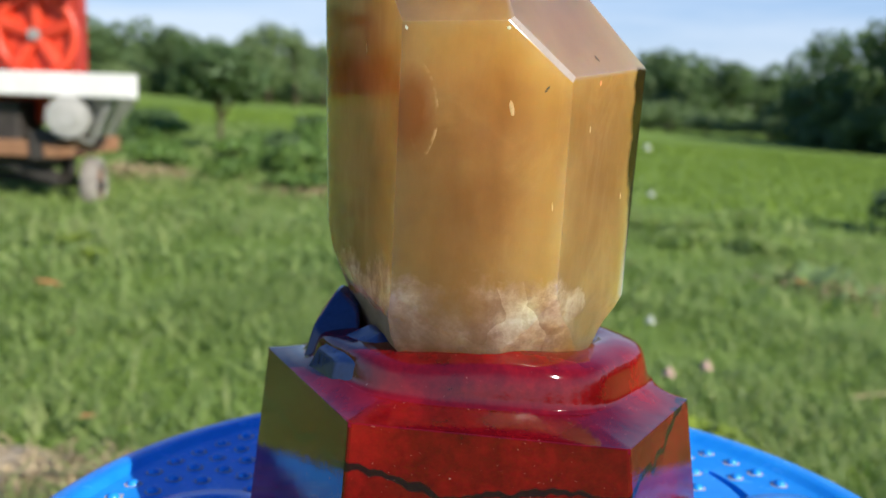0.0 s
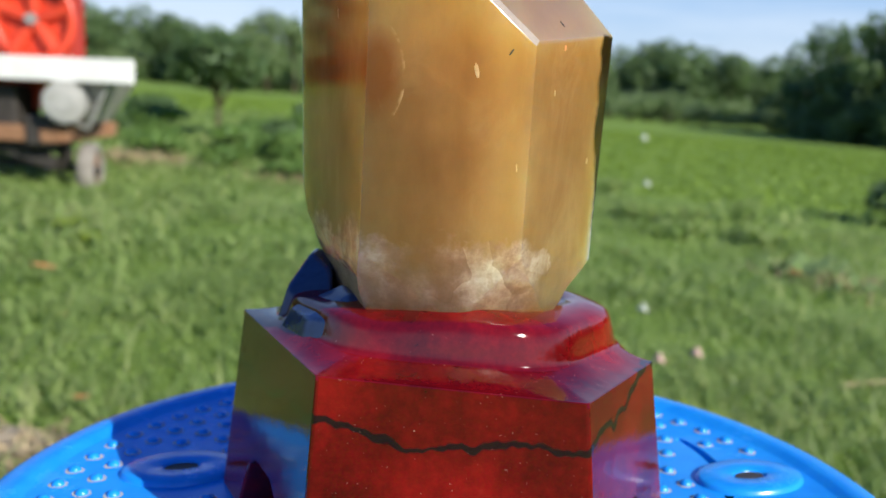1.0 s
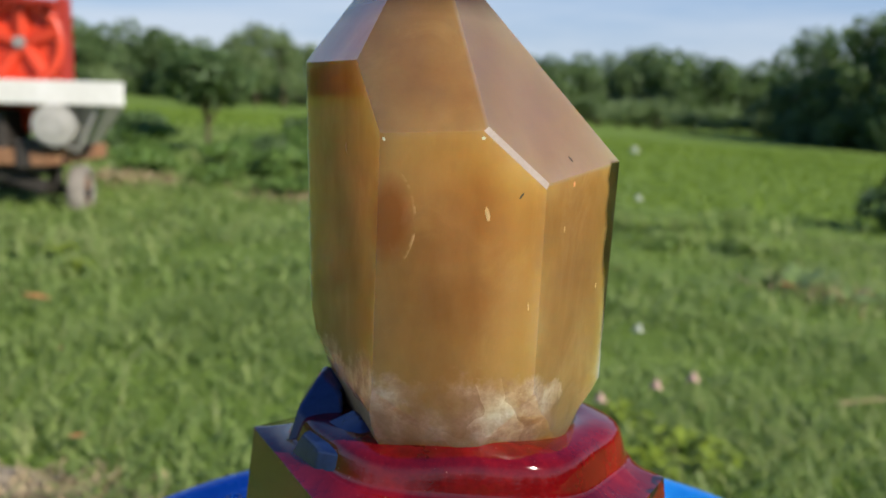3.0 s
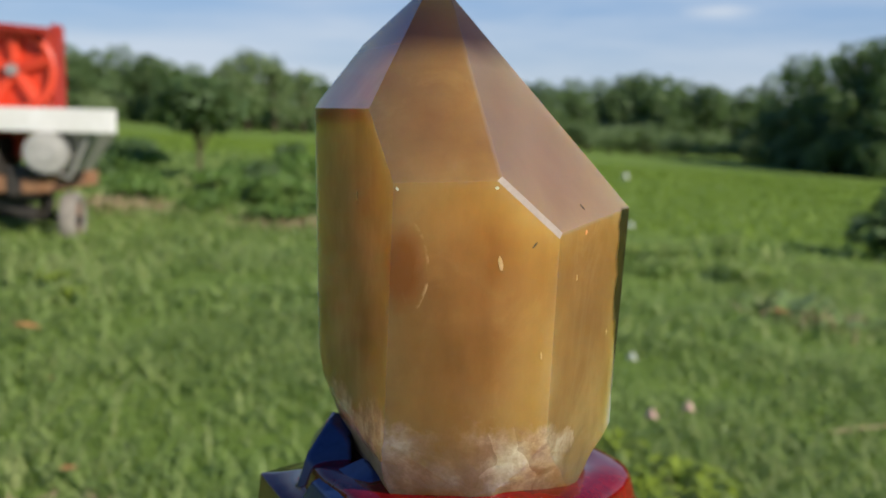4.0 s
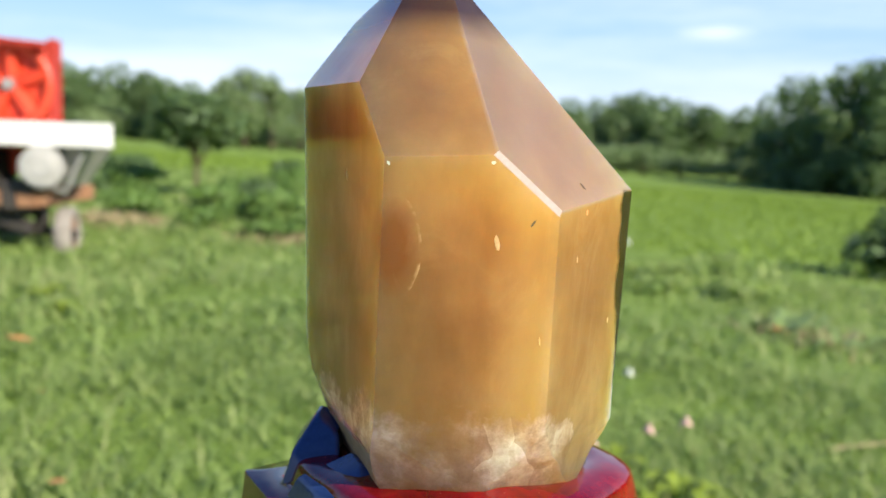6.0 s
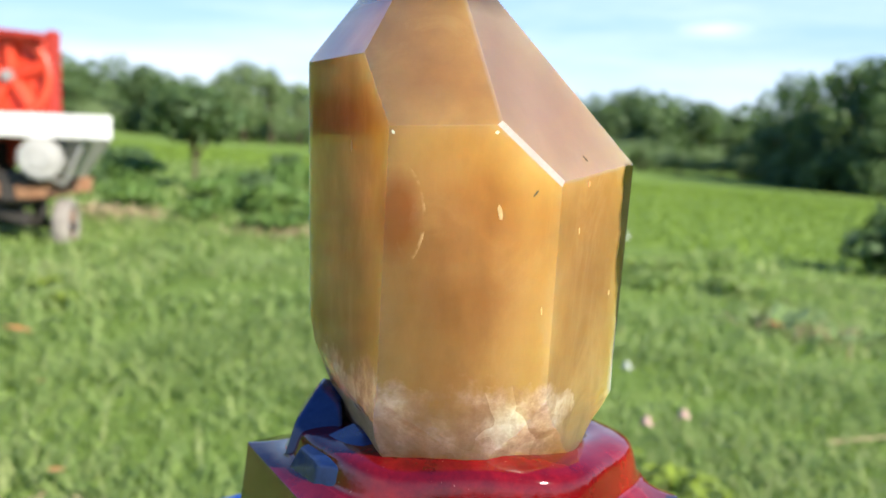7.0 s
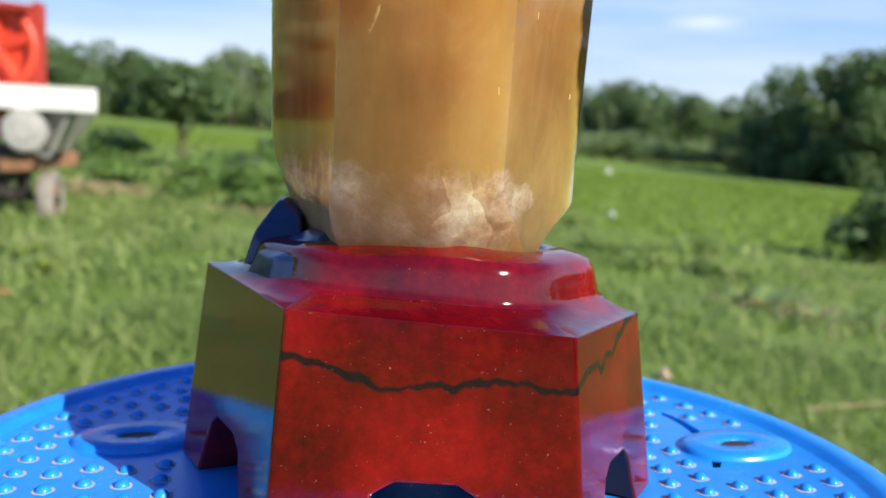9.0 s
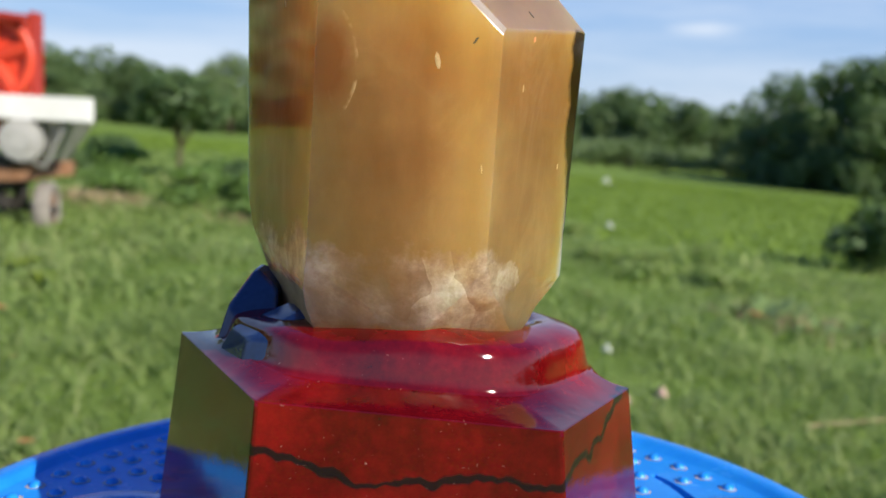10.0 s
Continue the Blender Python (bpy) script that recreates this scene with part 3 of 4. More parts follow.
def stand():
    root = thing("crystal_stand", (0, 0, BASE), "glossy deep-red jasper stand, six-sided, with black veins", "stand")
    bm = bmesh.new()

    def at(ang, r, z):
        return Vector((r * math.cos(radians(ang)), r * math.sin(radians(ang)), z)) * K

    top = [at(a, r, z) for a, r, z in HEX]
    # each side is one plane, leaning outward to the foot; its corners are where two sides meet the seat
    lean = []
    for k in range(6):
        p, q = top[k], top[(k + 1) % 6]
        out = Vector((q.y - p.y, p.x - q.x, 0)).normalized()
        mid = (p + q) / 2
        low = Vector((mid.x, mid.y, FLOOR * K)) + out * 0.0068
        n = (q - p).cross(low - p).normalized()
        lean.append((n, n.dot(p)))
    bot = []
    for k in range(6):
        (n1, d1), (n2, d2) = lean[k - 1], lean[k]
        bot.append(Matrix((n1, n2, Vector((0, 0, 1)))).inverted() @ Vector((d1, d2, FLOOR * K)))
    V = bm.verts.new
    vt, vb = [V(p) for p in top], [V(p) for p in bot]
    inner_ring, sides = [V(p * 0.80 - Vector((0, 0, 0.0045))) for p in top], []
    for k in range(6):
        n = (k + 1) % 6

        def on(u, h):
            """A point of the side: u along it, h up from the foot."""
            return (bot[k].lerp(bot[n], u)).lerp(top[k].lerp(top[n], u), h)

        prof = [on(0.24, 0.0), on(0.33, 0.28), on(0.40, 0.335), on(0.60, 0.335), on(0.67, 0.28), on(0.76, 0.0)]
        mid = (bot[k] + bot[n]) / 2
        inward = Vector((-mid.x, -mid.y, 0)).normalized() * 0.024
        p = [V(c) for c in prof]
        q = [V(c + inward) for c in prof]
        bm.faces.new([vt[k], vb[k], *p, vb[n], vt[n]])
        for i in range(5):
            bm.faces.new([p[i], q[i], q[i + 1], p[i + 1]])
        bm.faces.new([vt[k], vt[n], inner_ring[n], inner_ring[k]])
        sides.append((p, q))
    for k in range(6):
        (p0, q0), (p1, q1) = sides[k - 1], sides[k]
        bm.faces.new([vb[k], p0[5], q0[5], q1[0], p1[0]])
        bm.faces.new([q0[5], q0[4], q1[1], q1[0]])
        bm.faces.new([q0[4], q0[3], q1[2], q1[1]])
    bm.faces.new([v for p, q in sides for v in (q[2], q[3])])
    bm.faces.new(inner_ring)
    bmesh.ops.recalc_face_normals(bm, faces=bm.faces)
    sharp = [e for e in bm.edges if len(e.link_faces) == 2 and e.calc_face_angle(0) > 0.35 and not (e.verts[0] in vt and e.verts[1] in vt)]
    bmesh.ops.bevel(bm, geom=sharp, offset=0.0009, segments=2, affect="EDGES", profile=0.5)
    part("plinth", bm, M_JASPER, root)

    # the top: a hollow flare from the hexagon's edge up to a collar with a rounded lip that rises at one side
    def rise(d, c, w):
        return math.exp(-((((d - c) + 180) % 360 - 180) / w) ** 2)

    def hexagon(a):
        """Radius and height of the top edge in that direction."""
        ray = Vector((math.cos(a), math.sin(a)))
        for k in range(6):
            p, q = top[k], top[(k + 1) % 6]
            e = Vector((q.x - p.x, q.y - p.y))
            det = ray.x * -e.y + ray.y * e.x
            if abs(det) < 1e-9:
                continue
            t, u = (p.x * -e.y + p.y * e.x) / det, (ray.x * p.y - ray.y * p.x) / det
            if t > 0 and -1e-6 <= u <= 1 + 1e-6:
                return t / K, (p.z + (q.z - p.z) * u) / K
        return 0.08, -0.018

    def bend(a, r, h):
        d = math.degrees(a)
        neck = 1 + 0.03 * math.cos(6 * (a - radians(-58))) + 0.02 * math.sin(2 * a + 0.6)
        z0 = -0.0128 + 0.0045 * math.cos(a - radians(-160))
        lip = 0.0025 + 0.002 * rise(d, -125, 26) + 0.0035 * rise(d, -85, 25) - 0.003 * rise(d, 20, 50) + 0.002 * rise(d, 110, 40)
        if h < 0:                                  # the flare, h from -1 at the hexagon to 0 at the collar
            hr, hz = hexagon(a)
            s = 1 + h
            return (hr * (1.0025 if s < 0.01 else 0.999) * (1 - s) + 0.0645 * neck * s) * K, (hz + (-0.0012 if s < 0.01 else 0.0003) + (z0 - hz) * (0.35 * s + 0.65 * s * s)) * K
        return r * neck * K, (z0 + h * (lip - z0)) * K

    corners = []
    for k in range(6):
        a0, a1 = HEX[k][0], HEX[(k + 1) % 6][0]
        corners += [radians(a0 + ((a1 - a0) % 360) * q / 48) for q in range(48)]
    prof = [(0, -1.0), (0, -0.985), (0, -0.95), (0, -0.85), (0, -0.7), (0, -0.55), (0, -0.4), (0, -0.25), (0, -0.16), (0, -0.09), (0, -0.03), (0.0641, 0.015), (0.0634, 0.06), (0.0628, 0.15), (0.0622, 0.30), (0.0616, 0.45), (0.0609, 0.60), (0.0600, 0.72), (0.0588, 0.80), (0.0570, 0.86), (0.0545, 0.92), (0.0515, 0.97), (0.0480, 1.0), (0.0440, 0.98), (0.0400, 0.9), (0.02, 0.9)]
    fine = []
    for i, (p, q) in enumerate(zip(prof, prof[1:])):
        s0, s1 = prof[max(i - 1, 0)], prof[min(i + 2, len(prof) - 1)]
        for k in range(4):
            u = k / 4
            if p[1] < 0:
                fine.append((0, p[1] + (q[1] - p[1]) * u) if q[1] < 0 else p)
            elif s0[1] < 0:
                fine.append((p[0] + (q[0] - p[0]) * u, p[1] + (q[1] - p[1]) * u))
            else:
                fine.append(tuple(0.5 * (2 * p[c] + (q[c] - s0[c]) * u + (2 * s0[c] - 5 * p[c] + 4 * q[c] - s1[c]) * u * u + (3 * p[c] - s0[c] - 3 * q[c] + s1[c]) * u ** 3) for c in (0, 1)))
    prof = [p for i, p in enumerate(fine) if i == 0 or p != fine[i - 1]] + [prof[-1]]
    part("collar", lathe(prof, 288, shape=bend, angles=corners), M_JASPER, root, smooth=True)
    # a folded lump beside the crystal's foot, and the tongue that runs from it under the crystal;
    # shade and blue sky reflection are put into their navy colour
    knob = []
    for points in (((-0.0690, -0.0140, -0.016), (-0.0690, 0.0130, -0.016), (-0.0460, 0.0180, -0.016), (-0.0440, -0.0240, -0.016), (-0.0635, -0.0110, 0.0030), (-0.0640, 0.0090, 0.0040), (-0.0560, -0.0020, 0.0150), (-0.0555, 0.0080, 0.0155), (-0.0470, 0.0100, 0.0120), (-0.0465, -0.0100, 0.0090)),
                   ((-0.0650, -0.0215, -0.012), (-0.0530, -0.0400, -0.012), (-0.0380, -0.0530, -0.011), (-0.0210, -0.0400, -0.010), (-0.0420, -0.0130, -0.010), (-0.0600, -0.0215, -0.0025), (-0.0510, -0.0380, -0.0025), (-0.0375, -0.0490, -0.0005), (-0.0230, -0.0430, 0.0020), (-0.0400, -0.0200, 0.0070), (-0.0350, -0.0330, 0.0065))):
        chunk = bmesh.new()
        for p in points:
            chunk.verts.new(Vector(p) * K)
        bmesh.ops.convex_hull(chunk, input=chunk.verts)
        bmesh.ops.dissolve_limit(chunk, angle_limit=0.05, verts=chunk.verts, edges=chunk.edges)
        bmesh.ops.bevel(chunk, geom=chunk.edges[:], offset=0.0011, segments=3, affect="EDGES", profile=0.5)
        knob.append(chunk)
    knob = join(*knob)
    part("knob", knob, M_SKY_NAVY, root, "angular lump that grips the crystal's foot, shade and mirrored sky painted blue-black")
    return root


stand()


def stool():
    """A round plastic stool: a flat rim, a sunken studded seat, two slotted pads, a skirt and four splayed legs."""
    H = BASE + FLOOR * K                      # the seat's height
    root = thing("plastic_stool", (0, 0, 0), "bright blue plastic stool with a studded round seat", "stool")
    R = 0.187 * K
    prof = [(R - 0.012, H - 0.050), (R - 0.002, H - 0.046), (R, H - 0.004), (R - 0.0008, H + 0.0015), (R - 0.004, H + 0.0028), (R - 0.009, H + 0.0024), (R - 0.011, H + 0.0019), (R - 0.013, H + 0.0004),
            (R - 0.0145, H), (R * 0.5, H), (R * 0.25, H), (0.002, H), (0.002, H - 0.004), (R - 0.012, H - 0.004)]
    seat = part("seat", lathe(prof, 128, closed=True), M_PLASTIC, root, smooth=True)
    # studs in rings, left out where the pads are
    pads = [(170.0, 0.118 * K), (16.0, 0.142 * K)]
    stud = bmesh.new()
    bmesh.ops.create_uvsphere(stud, u_segments=14, v_segments=8, radius=0.0025)
    for v in stud.verts:
        v.co.z *= 0.95
    bmesh.ops.delete(stud, geom=[f for f in stud.faces if f.calc_center_median().z < -0.0005], context="FACES")
    me = bpy.data.meshes.new("stud")
    stud.to_mesh(me)
    stud.free()
    me.materials.append(M_PLASTIC)
    me.shade_smooth()
    ring, made, spots = 0, 0, []
    r = R - 0.0215
    while r > 0.055:
        count = int(2 * math.pi * r / 0.0128)
        for k in range(count):
            a = 2 * math.pi * (k + 0.5 * (ring % 2)) / count
            x, y = r * math.cos(a), r * math.sin(a)
            if any(math.hypot(x - pr * math.cos(radians(pa)), y - pr * math.sin(radians(pa))) < 0.024 for pa, pr in pads) or (3 < math.degrees(a) < 40 and abs(r - 0.123 + 0.019 * max(0.0, (37 - math.degrees(a)) / 31) ** 1.4) < 0.0055) or made >= 300:
                continue
            ob = new("stud", me)
            ob.parent = root
            ob.matrix_basis = pose(x, y, H - 0.0002)
            made += 1
            spots.append((x, y))
        ring += 1
        r -= 0.0112
    # a worn collar of dust round each stud
    dust, seg = bmesh.new(), 16
    for x, y in spots:
        loops = []
        for rad in (0.0023, 0.0034):
            loops.append([])
            for k in range(seg):
                u = 2 * math.pi * k / seg
                q = rad + (0.0007 * noise.noise(Vector((x * 900 + math.cos(u), y * 900 + math.sin(u), 3.0))) if rad > 0.003 else 0.0)
                loops[-1].append(dust.verts.new((x + q * math.cos(u), y + q * math.sin(u), H + 0.00012)))
        for k in range(seg):
            dust.faces.new((loops[0][k], loops[1][k], loops[1][(k + 1) % seg], loops[0][(k + 1) % seg]))
    part("dust", dust, M_DUST, root, "pale dried dust round the studs")
    for pa, pr in pads:
        pad = bmesh.new()
        seg, rings = 40, []
        for rr, z in ((1.0, -0.0005), (0.97, 0.0014), (0.91, 0.0021), (0.36, 0.0020), (0.31, 0.0015), (0.28, 0.0004)):
            rings.append([pad.verts.new((0.0225 * rr * math.cos(2 * math.pi * k / seg), (0.0155 if rr > 0.5 else 0.0115) * rr * math.sin(2 * math.pi * k / seg), z)) for k in range(seg)])
        for lo, hi in zip(rings, rings[1:]):
            for k in range(seg):
                pad.faces.new((lo[k], lo[(k + 1) % seg], hi[(k + 1) % seg], hi[k]))
        ob = part("pad", pad, M_PLASTIC, root, smooth=True)
        ob.matrix_basis = pose(pr * math.cos(radians(pa)), pr * math.sin(radians(pa)), H, 0, 0, 20)
        # no hole here: a black disc paints the dark inside of the slot
        slot = part("slot", lathe([(0.0048, 0.0), (0.0048, 0.0008)], 24), M_BLACK, ob, "black disc for the shade inside the pad's slot")
        slot.matrix_basis = pose(0, 0, 0.0006) @ Matrix.Diagonal((1.25, 0.7, 1, 1))
    # a curved slot cut through the seat
    cut, rows_ = bmesh.new(), []
    for k in range(21):
        u = k / 20
        a, rr = radians(37 - 31 * u), 0.123 - 0.019 * u ** 1.4
        w = 0.0022 * (0.35 + 0.65 * math.sin(math.pi * (0.06 + 0.88 * u)) ** 0.5)
        rows_.append([cut.verts.new(((rr + i * w) * math.cos(a), (rr + i * w) * math.sin(a), H + z)) for i, z in ((-1, 0.003), (1, 0.003), (1, -0.008), (-1, -0.008))])
    for lo, hi in zip(rows_, rows_[1:]):
        for q in range(4):
            cut.faces.new((lo[q], lo[(q + 1) % 4], hi[(q + 1) % 4], hi[q]))
    cut.faces.new(rows_[0])
    cut.faces.new(rows_[-1])
    bmesh.ops.recalc_face_normals(cut, faces=cut.faces)
    cutter = part("cutter", cut, M_PLASTIC)
    cutting = seat.modifiers.new("slot", "BOOLEAN")
    cutting.operation, cutting.object, cutting.solver = "DIFFERENCE", cutter, "EXACT"
    bpy.context.view_layer.update()
    carved = bpy.data.meshes.new_from_object(seat.evaluated_get(bpy.context.evaluated_depsgraph_get()))
    seat.modifiers.clear()
    seat.data = carved
    bpy.data.objects.remove(cutter)
    carved.set_sharp_from_angle(angle=radians(50))
    for k in range(4):
        a = radians(45 + 90 * k)
        c, s = math.cos(a), math.sin(a)
        leg = rod((0.118 * c, 0.118 * s, H - 0.010), (0.172 * c, 0.172 * s, ground_z(0.17 * c, 0.17 * s) - 0.01), 0.026, 0.020, 10, 0.003)
        part("leg", leg, M_PLASTIC, root)


stool()


# ---- the machine on a cart ----
def machine():
    """An old threshing or milling machine: red housing with a big pulley, white tray, engine, wooden chassis on tyred wheels."""
    g = ground_z(-2.0, 4.4)
    root = thing("farm_machine", (0, 0, 0), "old farm machine, red housing and white tray on rusty wheeled chassis", "machine")
    # housing: open front with a dark red frame round the pulley
    part("housing", box((0.66, 0.5, 0.56), (-2.50, 4.62, 0.81), 0.012), M_RED, root, "orange-red sheet-metal housing")
    frame_bits = [box((0.030, 0.10, 0.52), (-1.968, 4.32, 0.83), 0.006, (0, 0, 0)), box((0.76, 0.16, 0.03), (-2.345, 4.28, 1.085), 0.006, (0, 5, 0)), box((0.035, 0.16, 0.60), (-2.69, 4.28, 0.85), 0.006)]
    part("housing_frame", join(*frame_bits), M_DARKRED, root, "dark red front frame")
    # pulley with five spokes
    wheel = lathe([(0.172, -0.03), (0.214, -0.03), (0.218, 0.0), (0.214, 0.03), (0.172, 0.03), (0.168, 0.0)], 56, closed=True)
    pulley = part("pulley", wheel, M_RED, root, "orange-red spoked flywheel", smooth=True)
    pulley.matrix_basis = pose(-2.17, 4.29, 0.868, 90, 0, 0)
    for k in range(5):
        a = 2 * math.pi * k / 5 + 0.3
        part("spoke", rod((0.03 * math.cos(a), 0.03 * math.sin(a), 0), (0.177 * math.cos(a), 0.177 * math.sin(a), 0), 0.030, 0.038, 10), M_RED, pulley)
    part("hub", rod((0, 0, -0.04), (0, 0, 0.055), 0.034, 0.028, 20, 0.006), M_STEEL, pulley, "worn grey hub", smooth=False)
    part("backplate", lathe([(0.172, 0.0), (0.172, -0.008)], 40), M_RED, pulley).matrix_basis = pose(0, 0, -0.014)
    # tray
    part("lower_housing", box((0.62, 0.30, 0.17), (-2.20, 4.40, 0.52), 0.012), M_RED, root, "faded orange lower housing")
    tray = box((0.86, 0.42, 0.085), (-2.155, 4.20, 0.628), 0.012, (0, 0.6, 0))
    for v in tray.verts:
        v.co += Vector(noise.noise_vector(v.co * 5)) * 0.006
    part("tray", tray, M_WHITE, root, "weathered white feed tray")
    lipbm = box((1.015, 0.03, 0.11), (-2.0775, 3.985, 0.632), 0.008, (0, 0.6, 0))
    part("tray_lip", lipbm, M_WHITE, root)
    chute = bmesh.new()
    a = [chute.verts.new(p) for p in ((-1.69, 4.06, 0.585), (-1.69, 4.36, 0.585), (-1.83, 4.34, 0.385), (-1.83, 4.10, 0.385), (-1.93, 4.06, 0.585), (-1.93, 4.36, 0.585), (-1.93, 4.34, 0.40), (-1.93, 4.10, 0.40))]
    for f in ((0, 1, 2, 3), (4, 5, 6, 7), (0, 4, 7, 3), (1, 5, 6, 2), (0, 1, 5, 4), (3, 2, 6, 7)):
        chute.faces.new([a[i] for i in f])
    bmesh.ops.recalc_face_normals(chute, faces=chute.faces)
    part("chute", chute, M_STEEL, root, "grey sheet-metal chute")
    part("chute_frame", join(rod((-1.70, 4.02, 0.58), (-1.81, 4.02, 0.36), 0.010), rod((-1.81, 4.02, 0.36), (-1.90, 4.02, 0.40), 0.008)), M_STEEL, root)
    # engine
    drum = rod((-1.878, 3.93, 0.482), (-2.07, 4.55, 0.482), 0.097, 0.102, 32, 0.014)
    eng = part("engine", drum, M_STEEL, root, "dull grey cylindrical engine drum", smooth=True)
    eng.data.set_sharp_from_angle(angle=radians(40))
    part("end_cap", rod((-1.875, 3.918, 0.482), (-1.883, 3.95, 0.482), 0.056, 0.064, 24, 0.006), M_STEEL, root, "round grey end cap")
    part("belt_guard", box((0.20, 0.10, 0.05), (-1.93, 4.12, 0.555), 0.012, (0, 14, 0)), M_YELLOW, root, "chipped yellow guard")
    part("bracket", join(box((0.14, 0.30, 0.14), (-2.03, 4.15, 0.345), 0.012), box((0.30, 0.25, 0.22), (-2.32, 4.2, 0.44), 0.02)), M_BLACK, root, "greasy black bracket")
    # chassis
    for y, z in ((4.05, 0.33), (4.62, 0.33)):
        beam = box((0.95, 0.085, 0.075), (-2.39, y, z), 0.008)
        for v in beam.verts:
            v.co += Vector(noise.noise_vector(v.co * 6)) * 0.006
        part("beam", beam, M_RUST, root, "weathered brown timber beam")
    part("cross_beam", box((0.09, 0.70, 0.07), (-1.98, 4.34, 0.325), 0.008), M_RUST, root)
    part("axle", rod((-1.86, 4.20, 0.148), (-2.72, 4.42, 0.185), 0.022, 0.022, 12), M_BLACK, root)
    part("strut", join(box((0.05, 0.06, 0.2), (-2.02, 4.25, 0.25), 0.005), box((0.34, 0.05, 0.06), (-2.16, 4.1, 0.235), 0.005, (0, 18, 0)), box((0.3, 0.3, 0.1), (-2.3, 4.35, 0.26), 0.01)), M_BLACK, root)
    for x, y, zc in ((-1.875, 4.20, 0.148), (-2.72, 4.42, 0.19)):
        prof = [(0.086, -0.030), (0.115, -0.042), (0.131, -0.034), (0.1345, -0.012), (0.1345, 0.012), (0.131, 0.034), (0.115, 0.042), (0.086, 0.030)]
        tyre = part("wheel", lathe(prof, 48, closed=True), M_TYRE, root, "dusty worn grey tyre", smooth=True)
        tyre.matrix_basis = pose(x, y, zc, 0, 90, 10)
        part("rim", lathe([(0.03, -0.022), (0.087, -0.028), (0.090, 0.0), (0.087, 0.028), (0.03, 0.016)], 32), M_RUST, tyre, "rusty steel rim", smooth=True)
        part("axle_cap", rod((0, 0, -0.05), (0, 0, 0.05), 0.026, 0.022, 16, 0.004), M_BLACK, tyre)


machine()


# ---- plants ----
def blades(name, spots, height, width, bend, material, label, category, seed):
    """Grass: for each spot a bent tapering blade of two pieces."""
    rng = np.random.default_rng(seed)
    n = len(spots)
    spots = np.asarray(spots)
    yaw = rng.uniform(0, 2 * np.pi, n)
    h = height * rng.uniform(0.45, 1.35, n)
    w = width * rng.uniform(0.6, 1.4, n)
    lean = bend * h * rng.uniform(0.2, 1.5, n)
    side = np.c_[np.cos(yaw), np.sin(yaw), np.zeros(n)] * (w / 2)[:, None]
    fwd = np.c_[-np.sin(yaw), np.cos(yaw), np.zeros(n)]
    up = np.array([0, 0, 1.0])
    p1 = spots + fwd * (lean * 0.3)[:, None] + up * (h * 0.55)[:, None]
    p2 = spots + fwd * lean[:, None] + up * (h * 0.95)[:, None]
    verts = np.stack([spots - side, spots + side, p1 + side * 0.8, p1 - side * 0.8, p2], 1).reshape(-1, 3)
    base = np.arange(n)[:, None] * 5
    quads, tris = base + [0, 1, 2, 3], base + [3, 2, 4]
    me = bpy.data.meshes.new(name)
    me.vertices.add(len(verts))
    me.vertices.foreach_set("co", verts.ravel())
    loops = np.concatenate([quads.ravel(), tris.ravel()])
    me.loops.add(len(loops))
    me.loops.foreach_set("vertex_index", loops)
    me.polygons.add(2 * n)
    me.polygons.foreach_set("loop_start", np.concatenate([np.arange(n) * 4, 4 * n + np.arange(n) * 3]))
    me.update(calc_edges=True)
    me.validate()
    me.materials.append(material)
    return tagged(new(name, me), label, category, "", "stuff")


def ground_many(xy):
    return np.array([(x, y, ground_z(x, y) - 0.004) for x, y in xy])


def meadow():
    rng = np.random.default_rng(4)
    # denser tufts among thinner growth; thinner with distance
    for k, (count, near, far, h, w) in enumerate(((120000, 0.08, 2.6, 0.046, 0.0062), (150000, 2.5, 6.2, 0.052, 0.0115), (80000, 6.0, 14.0, 0.070, 0.028))):
        d, az = np.sqrt(rng.uniform(near ** 2, far ** 2, count)), rng.uniform(0, 2 * np.pi, count)
        x, y = d * np.sin(az), d * np.cos(az)
        chance = rng.uniform(0, 0.9, count)
        keep = np.array([noise.noise(Vector((p * 1.7, q * 1.7, 2.0))) + 0.5 * noise.noise(Vector((p * 5, q * 5, 7.0))) + c > 0.22 for p, q, c in zip(x, y, chance)])
        keep &= ~((x > 0.3) & (y > 6.2 + 0.5 * np.sin(x * 3)))
        keep &= ~((x < -1.5) & (x > -2.9) & (y > 3.9) & (y < 4.9) & (chance < 0.7))
        keep &= ((x + 0.73) / 0.17) ** 2 + ((y - 1.0) / 0.11) ** 2 > 0.6 + 0.9 * chance
        blades("grass", ground_many(np.c_[x, y][keep]), h, w, 1.6, M_GRASS, "uneven green meadow grass in tufts", "grass", 11 + k)
    # the even crop field beyond
    count = 130000
    d = np.sqrt(rng.uniform(6.8 ** 2, 24 ** 2, count))
    az = rng.uniform(-60, 90, count)
    x, y = d * np.sin(np.radians(az)), d * np.cos(np.radians(az))
    keep = (x > 0.3) | (d > 13)
    blades("crop", ground_many(np.c_[x, y][keep]), 0.038, 0.026, 0.9, M_FIELD, "even bright green young crop field", "crop", 31)


meadow()


